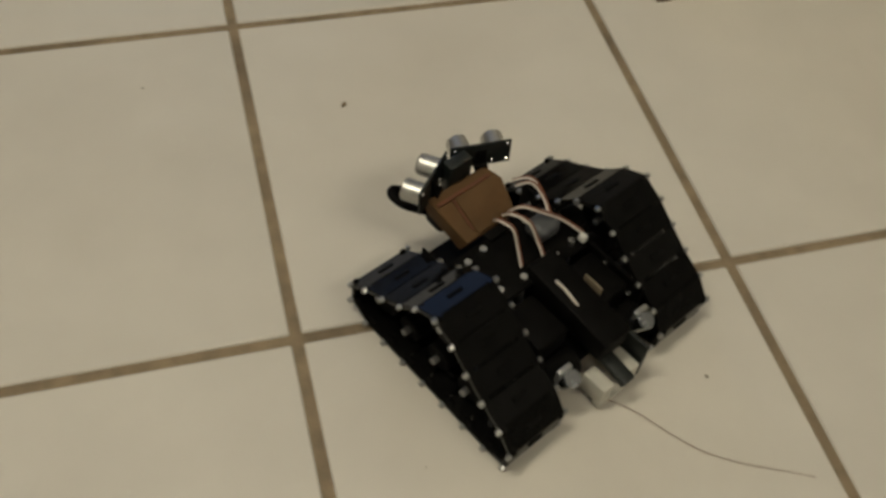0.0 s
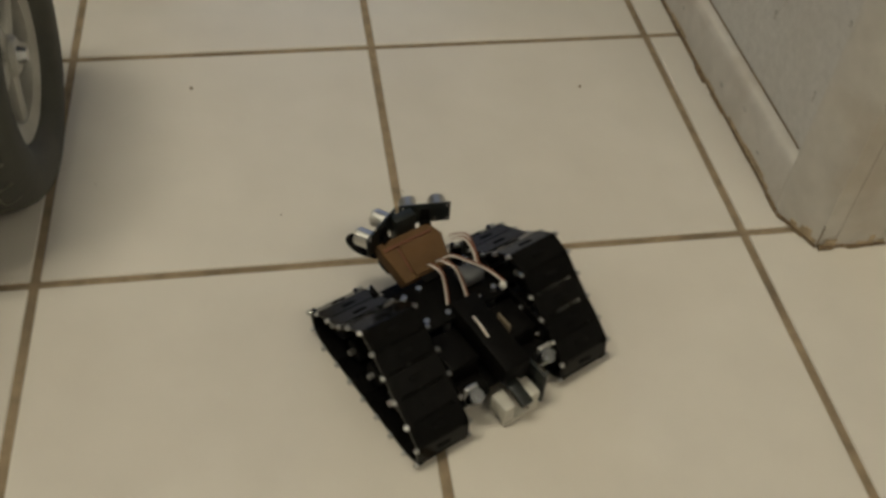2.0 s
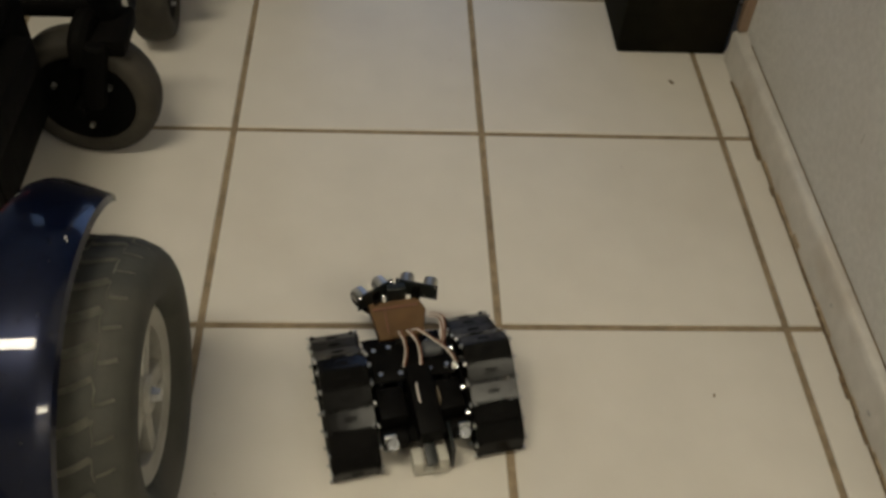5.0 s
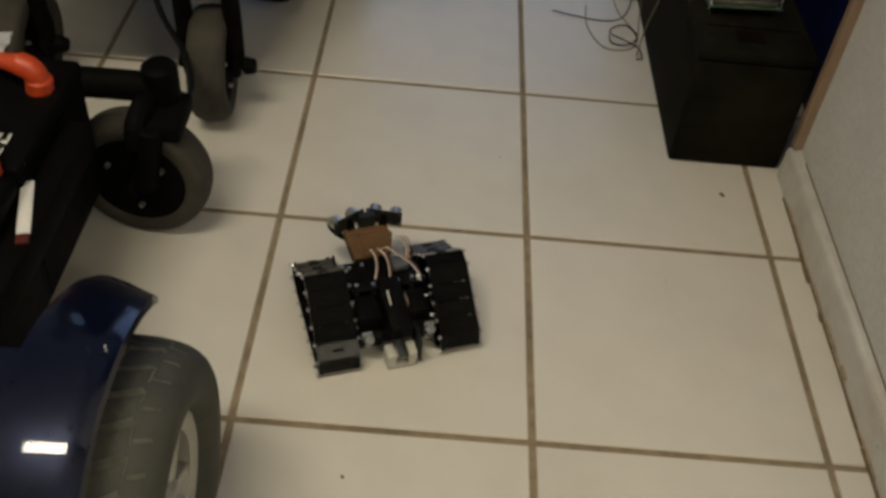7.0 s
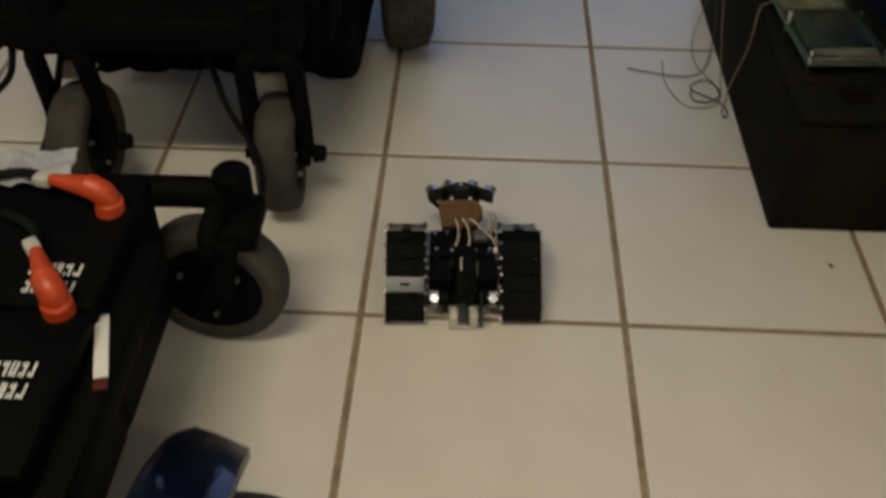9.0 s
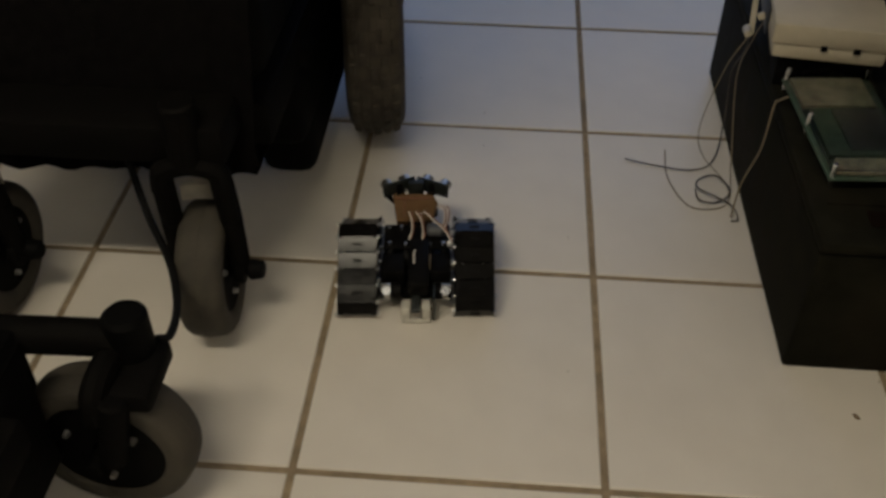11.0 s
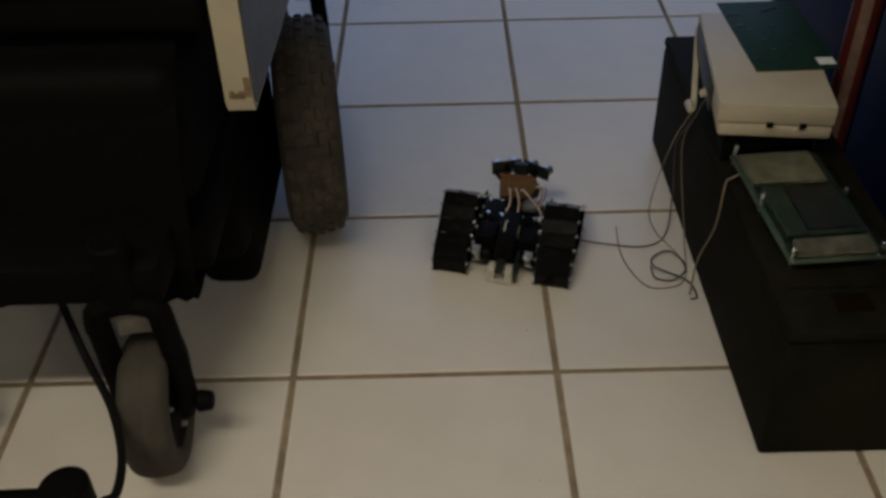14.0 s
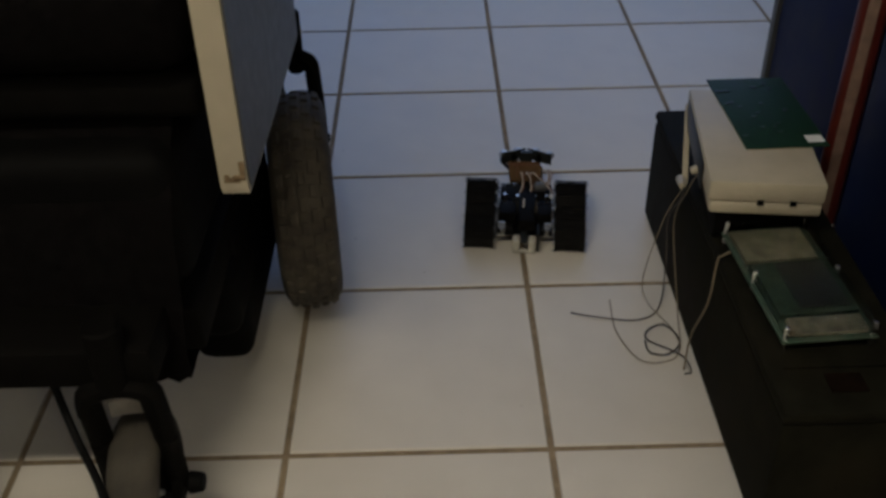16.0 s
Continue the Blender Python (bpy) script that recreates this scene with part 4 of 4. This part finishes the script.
def build_robot():
    r = thing("tracked_robot", "small black tracked robot with four silver ultrasonic sensors", "robot")
    links = []
    pitch = LOOP_LEN / LINKS
    w = 0.0242
    # one link: a plate with cut corners, a raised slot and end lugs
    bm = box(bmesh.new(), -w, w, -pitch * 0.475, pitch * 0.475, -0.0042, -0.0004, 0.0004, seg=1)
    box(bm, -w * 0.62, w * 0.62, -pitch * 0.495, pitch * 0.495, -0.0036, -0.0012, 0.0006, seg=1)
    box(bm, -w * 0.25, w * 0.25, -0.0016, 0.0016, -0.001, 0.0006, 0.0004, seg=1)
    for s in (-1, 1):
        box(bm, s * w * 0.86 - 0.0022, s * w * 0.86 + 0.0022, pitch * 0.2, pitch * 0.6, -0.0058, -0.0002, 0.001, seg=1)
        box(bm, s * 0.008 - 0.0015, s * 0.008 + 0.0015, -0.003, 0.003, -0.0105, -0.004, 0.0006, seg=1)
    link_me = finish(bm, "track_link", LINK, False)
    link_me.materials.append(ROBOTP)
    for f in link_me.polygons:
        if f.area < 0.00012 and abs(f.center.x) < w * 0.3 and abs(f.center.y) < 0.003 and f.center.z > -0.0012:
            f.material_index = 1
    pin_me = [finish(cyl(bmesh.new(), (q * (w - 0.0005), pitch * 0.5, -0.0016), (q * (w + 0.0032), pitch * 0.5, -0.0016), 0.0021, 0.0017, 10, 0.0005), "pin", PIN, True) for q in (-1, 1)]
    for side, x in ((-1, -0.0725), (1, 0.0725)):
        for k in range(LINKS):
            lk = new("track_link", link_me)
            lk.parent = r
            for me in pin_me:
                new("pin", me).parent = lk
            links.append((lk, side, x, k * pitch))
        for y, z, rad in ((0.139, 0.0225, 0.0165), (0.016, 0.0205, 0.0145), (0.078, 0.059, 0.019), (0.08, 0.0175, 0.0115), (0.11, 0.0165, 0.0105), (0.05, 0.0165, 0.0105)):
            bm = cyl(bmesh.new(), (x - 0.011, y, z), (x + 0.011, y, z), rad * 0.92, None, 22, 0.001)
            wheel = part("road_wheel", bm, ROBOTP, r)
            part("axle_bolt", cyl(bmesh.new(), (x - 0.016, y, z), (x + 0.016, y, z), 0.0028, None, 8, 0.0004), STEEL, wheel)
        xi = x - side * 0.024
        part("side_plate", box(bmesh.new(), xi - 0.0012, xi + 0.0012, 0.02, 0.14, 0.014, 0.05, 0.0008, seg=1), ROBOTP, r)
        for y, z in ((0.03, 0.036), (0.055, 0.044), (0.08, 0.046), (0.105, 0.044), (0.13, 0.036)):
            part("screw", cyl(bmesh.new(), (xi, y, z), (xi - side * 0.005, y, z), 0.0028, 0.002, 8), CHROME, r, "bright screw")
        g = part("gear_motor", cyl(bmesh.new(), (side * 0.018, 0.02, 0.027), (side * 0.044, 0.02, 0.027), 0.0105, None, 20, 0.001), ROBOTP, r)
        part("motor_cap", cyl(bmesh.new(), (side * 0.036, 0.012, 0.03), (side * 0.036, 0.0045, 0.0425), 0.0068, 0.0064, 20, 0.0006), CAPM, g, "shiny round metal cap")
        part("motor_clip", box(bmesh.new(), side * 0.037 - 0.006, side * 0.037 + 0.006, 0.01, 0.014, 0.02, 0.046, 0.001), STEEL, g)
        part("motor_box", box(bmesh.new(), side * 0.029 - 0.014, side * 0.029 + 0.014, 0.03, 0.066, 0.02, 0.05, 0.002), ROBOTP, r)
    # chassis and the long pack in the middle
    part("chassis_plate", box(bmesh.new(), -0.043, 0.043, 0.018, 0.15, 0.017, 0.021, 0.001), ROBOTP, r)
    part("nose_plate", box(bmesh.new(), -0.027, 0.027, 0.1455, 0.164, 0.04, 0.058, 0.004), ROBOTP, r, "black nose plate under the sensors")
    part("upper_plate", box(bmesh.new(), -0.042, 0.042, 0.07, 0.117, 0.05, 0.0535, 0.001), ROBOTP, r)
    for x, y in ((-0.034, 0.078), (0.034, 0.078), (-0.014, 0.076), (0.016, 0.076), (-0.02, 0.11), (0.02, 0.11), (-0.036, 0.108), (0.036, 0.108)):
        sp = part("spacer", cyl(bmesh.new(), (x, y, 0.021), (x, y, 0.05), 0.0028, None, 8), STEEL, r)
        part("nut", cyl(bmesh.new(), (x, y, 0.0535), (x, y, 0.057), 0.0034, 0.0028, 6), CHROME, sp, "bright nut")
    part("battery_pack", box(bmesh.new(), -0.013, 0.013, 0.008, 0.085, 0.03, 0.052, 0.003, pose(0.003, 0, 0.002, 6, 0, 0)), ROBOTP, r)
    part("circuit_card", box(bmesh.new(), 0.0165, 0.0178, 0.034, 0.05, 0.05, 0.062, 0.0005), WIREY, r, "small pale card on edge")
    part("tail_card", box(bmesh.new(), 0.0205, 0.0235, -0.0105, 0.022, 0.006, 0.04, 0.0005), PCBD, r, "dark card on edge at the tail")
    part("tail_strip", box(bmesh.new(), -0.0055, 0.0055, -0.012, 0.03, 0.024, 0.03, 0.0015, pose(0, 0, 0.002, 10, 0, 0)), PCBD, r, "dark strip over the tail bracket")
    tail = part("tail_bracket", box(bmesh.new(), -0.0175, 0.0175, -0.0115, -0.004, 0.002, 0.0065, 0.001), PLUG, r, "pale grey tail bracket")
    for s in (-1, 1):
        part("tail_arm", box(bmesh.new(), s * 0.0125 - 0.0055, s * 0.0125 + 0.0055, -0.0115, 0.008, 0.0067, 0.025, 0.002), PLUG, tail, "pale grey bracket arm")
    # head: brown board tower with two angled sensor boards
    part("servo", box(bmesh.new(), -0.0115, 0.0115, 0.112, 0.138, 0.0535, 0.0565, 0.0012), ROBOTP, r, "black servo under the head")
    hm = pose(-0.003, 0.1355, 0.0665, 24, 0, 0)

    def slab(q, z0, z1, bevel):
        bm = bmesh.new()
        lo, hi = [[bm.verts.new(hm @ Vector((x, y, z))) for x, y in q] for z in (z0, z1)]
        n = len(q)
        for i in range(n):
            bm.faces.new((lo[i], lo[(i + 1) % n], hi[(i + 1) % n], hi[i]))
        bm.faces.new(lo[::-1])
        bm.faces.new(hi)
        bmesh.ops.bevel(bm, geom=bm.edges[:], offset=bevel, segments=1, affect="EDGES")
        return bm

    part("head_block", slab([(-0.0235, -0.0185), (0.0225, -0.0185), (0.0295, 0.008), (0.023, 0.0215), (-0.0295, 0.0215)], -0.016, -0.0016, 0.0006), BROWN, r, "brown cut board block")
    part("head_plate", slab([(-0.0125, -0.0165), (0.021, -0.0175), (0.028, 0.008), (0.0215, 0.0125), (-0.0125, 0.0125)], -0.0012, 0.0005, 0.0003), BROWN, r, "olive brown top plate")
    part("head_groove", slab([(-0.0145, -0.0125), (-0.0128, -0.0125), (-0.0128, 0.0125), (-0.0145, 0.0125)], -0.0015, -0.0006, 0.0001), BROWND, r)
    part("head_groove", slab([(-0.026, 0.0128), (0.0215, 0.0128), (0.0215, 0.0155), (-0.0265, 0.0155)], -0.0015, 0.0004, 0.0001), BROWND, r, "dark red-brown strip")
    part("head_stem", box(bmesh.new(), -0.012, 0.008, 0.1565, 0.166, 0.0575, 0.09, 0.001), PCBD, r, "dark bracket between the sensor boards")
    # the dark loop that stands out ahead of the sensors
    part("nose_loop", tube(bmesh.new(), [(-0.022, 0.163, 0.06), (-0.033, 0.176, 0.063), (-0.04, 0.1825, 0.065), (-0.044, 0.179, 0.065), (-0.041, 0.169, 0.062), (-0.03, 0.158, 0.058)], 0.0034, 8, 8), ROBOTP, r, "black wire loop ahead of the sensors")
    for s in (-1, 1):
        m = pose(s * 0.0218 - 0.002, 0.161, 0.081, -4, 0, -s * 25)
        b = part("sensor_board", box(bmesh.new(), -0.0224, 0.0224, -0.0008, 0.0008, -0.01, 0.01, 0.0003, m), PCBD, r, "dark green ultrasonic sensor board")
        for x in (-0.0128, 0.0128):
            can = part("transducer", cyl(bmesh.new(), m @ Vector((x, 0.0008, 0)), m @ Vector((x, 0.0155, 0)), 0.008, None, 24, 0.0006), CAN, b, "silver sensor can")
            part("mesh_cap", cyl(bmesh.new(), m @ Vector((x, 0.0156, 0)), m @ Vector((x, 0.0161, 0)), 0.0068, None, 20), ROBOTP, can)
        part("chip", box(bmesh.new(), -0.004, 0.004, -0.0022, -0.0008, -0.006, 0.005, 0.0003, m), ROBOTP, b)
        for x, z in ((-0.019, 0.007), (0.0195, 0.007), (0.0195, -0.007), (0.009, -0.006)):
            part("solder_dot", cyl(bmesh.new(), m @ Vector((x, -0.0008, z)), m @ Vector((x, -0.0018, z)), 0.0014, 0.001, 8), CHROME, b, "bright solder dot")
        part("header_pins", box(bmesh.new(), -0.005, 0.005, -0.006, -0.0008, -0.0095, -0.0065, 0.0003, m), ROBOTP, b)
    wires = [
        [(-0.012, 0.107, 0.076), (-0.015, 0.1, 0.088), (-0.012, 0.09, 0.086), (-0.011, 0.084, 0.068), (-0.013, 0.083, 0.056)],
        [(-0.005, 0.106, 0.078), (-0.006, 0.098, 0.091), (0.0, 0.087, 0.087), (0.003, 0.079, 0.068), (0.003, 0.076, 0.056)],
        [(0.0, 0.106, 0.078), (0.005, 0.099, 0.089), (0.016, 0.091, 0.081), (0.031, 0.082, 0.066), (0.0405, 0.077, 0.058)],
        [(0.02, 0.12, 0.078), (0.028, 0.113, 0.083), (0.03, 0.101, 0.074), (0.026, 0.093, 0.06)],
        [(0.022, 0.126, 0.076), (0.033, 0.118, 0.079), (0.034, 0.106, 0.07), (0.03, 0.096, 0.058)],
    ]
    for k, pts in enumerate(wires):
        pts = [(x + 0.005, y + 0.009, 0.06 + (z - 0.06) * 0.72) if z > 0.06 else (x + 0.003, y, z) for x, y, z in pts]
        part("wire", tube(bmesh.new(), pts, 0.00085, 7, 8), WIREW, r, "white wire")
        off = [(x + 0.0021, y + 0.0006, z - 0.0004) for x, y, z in pts]
        part("wire", tube(bmesh.new(), off, 0.0008, 7, 8), WIREB, r, "brown wire")
    part("wire", tube(bmesh.new(), [(0.0, 0.066, 0.056), (-0.003, 0.05, 0.062), (-0.002, 0.03, 0.054)], 0.0012, 7, 6), WIREW, r, "white wire")
    part("ribbon_sleeve", box(bmesh.new(), 0.012, 0.034, 0.088, 0.106, 0.0545, 0.068, 0.005, seg=3), GREYP, r, "grey taped wire bundle")
    part("plug", box(bmesh.new(), 0.0385, 0.0435, 0.0715, 0.077, 0.0545, 0.0605, 0.001), WHITEP, r, "white plug")
    return r, links


ROBOT, LINK_PARTS = build_robot()

ROBOT_PATH = [
    (0, 0.5310, -0.4140, 26.1), (0.5, 0.5019, -0.3539, 27.8), (1, 0.4693, -0.2946, 28.1), (1.5, 0.4367, -0.2355, 27.6), (2, 0.3967, -0.1765, 26.7),
    (2.5, 0.3642, -0.1115, 26.7), (3, 0.3359, -0.0529, 26.9), (3.5, 0.3078, 0.0073, 26.4), (4, 0.2819, 0.0354, 13.0), (4.3, 0.2708, 0.0601, 11.8),
    (5.2, 0.2439, 0.1875, 11.5), (6.1, 0.2149, 0.3163, 14.2), (6.5, 0.2001, 0.3688, 19.5), (7, 0.1781, 0.4328, 19.5), (7.5, 0.1550, 0.4800, 11.5),
    (8, 0.1430, 0.5267, 4.6), (8.5, 0.1370, 0.5952, 3.8), (9, 0.1300, 0.6551, 2.7), (9.5, 0.1281, 0.7202, 4.6), (10.3, 0.1181, 0.8194, 5.8),
    (11, 0.1101, 0.9042, 4.6), (11.5, 0.1110, 0.9420, -17.5), (12, 0.1270, 0.9760, -29.1), (12.5, 0.1682, 1.0353, -28.1), (13, 0.2022, 1.0933, -27.2),
    (13.5, 0.2392, 1.1483, -26.4), (14, 0.2721, 1.1785, -15.0), (14.5, 0.2940, 1.2309, -11.2), (15, 0.3129, 1.2956, -9.7), (15.5, 0.3290, 1.3578, -5.0),
    (16, 0.3350, 1.4250, -6.5),
]
"""Seconds, rear middle on the floor, heading in degrees to the left of y."""


def motions():
    walk(ROBOT, [(t, pose(x, y, 0, 0, 0, h)) for t, x, y, h in ROBOT_PATH])
    a = np.array(ROBOT_PATH)
    ts = np.arange(0, 16.01, 0.1)
    x, y, h = [np.interp(ts, a[:, 0], a[:, k]) for k in (1, 2, 3)]
    h = np.radians(h)
    ahead = np.diff(x) * -np.sin(h[1:]) + np.diff(y) * np.cos(h[1:])
    run = {}
    for side in (-1, 1):
        run[side] = np.concatenate([[0], np.cumsum(ahead + side * 0.0725 * np.diff(h))])
    for lk, side, lx, s0 in LINK_PARTS:
        walk(lk, [(t, link_pose(lx, s0 - d)) for t, d in zip(ts, run[side])])


motions()
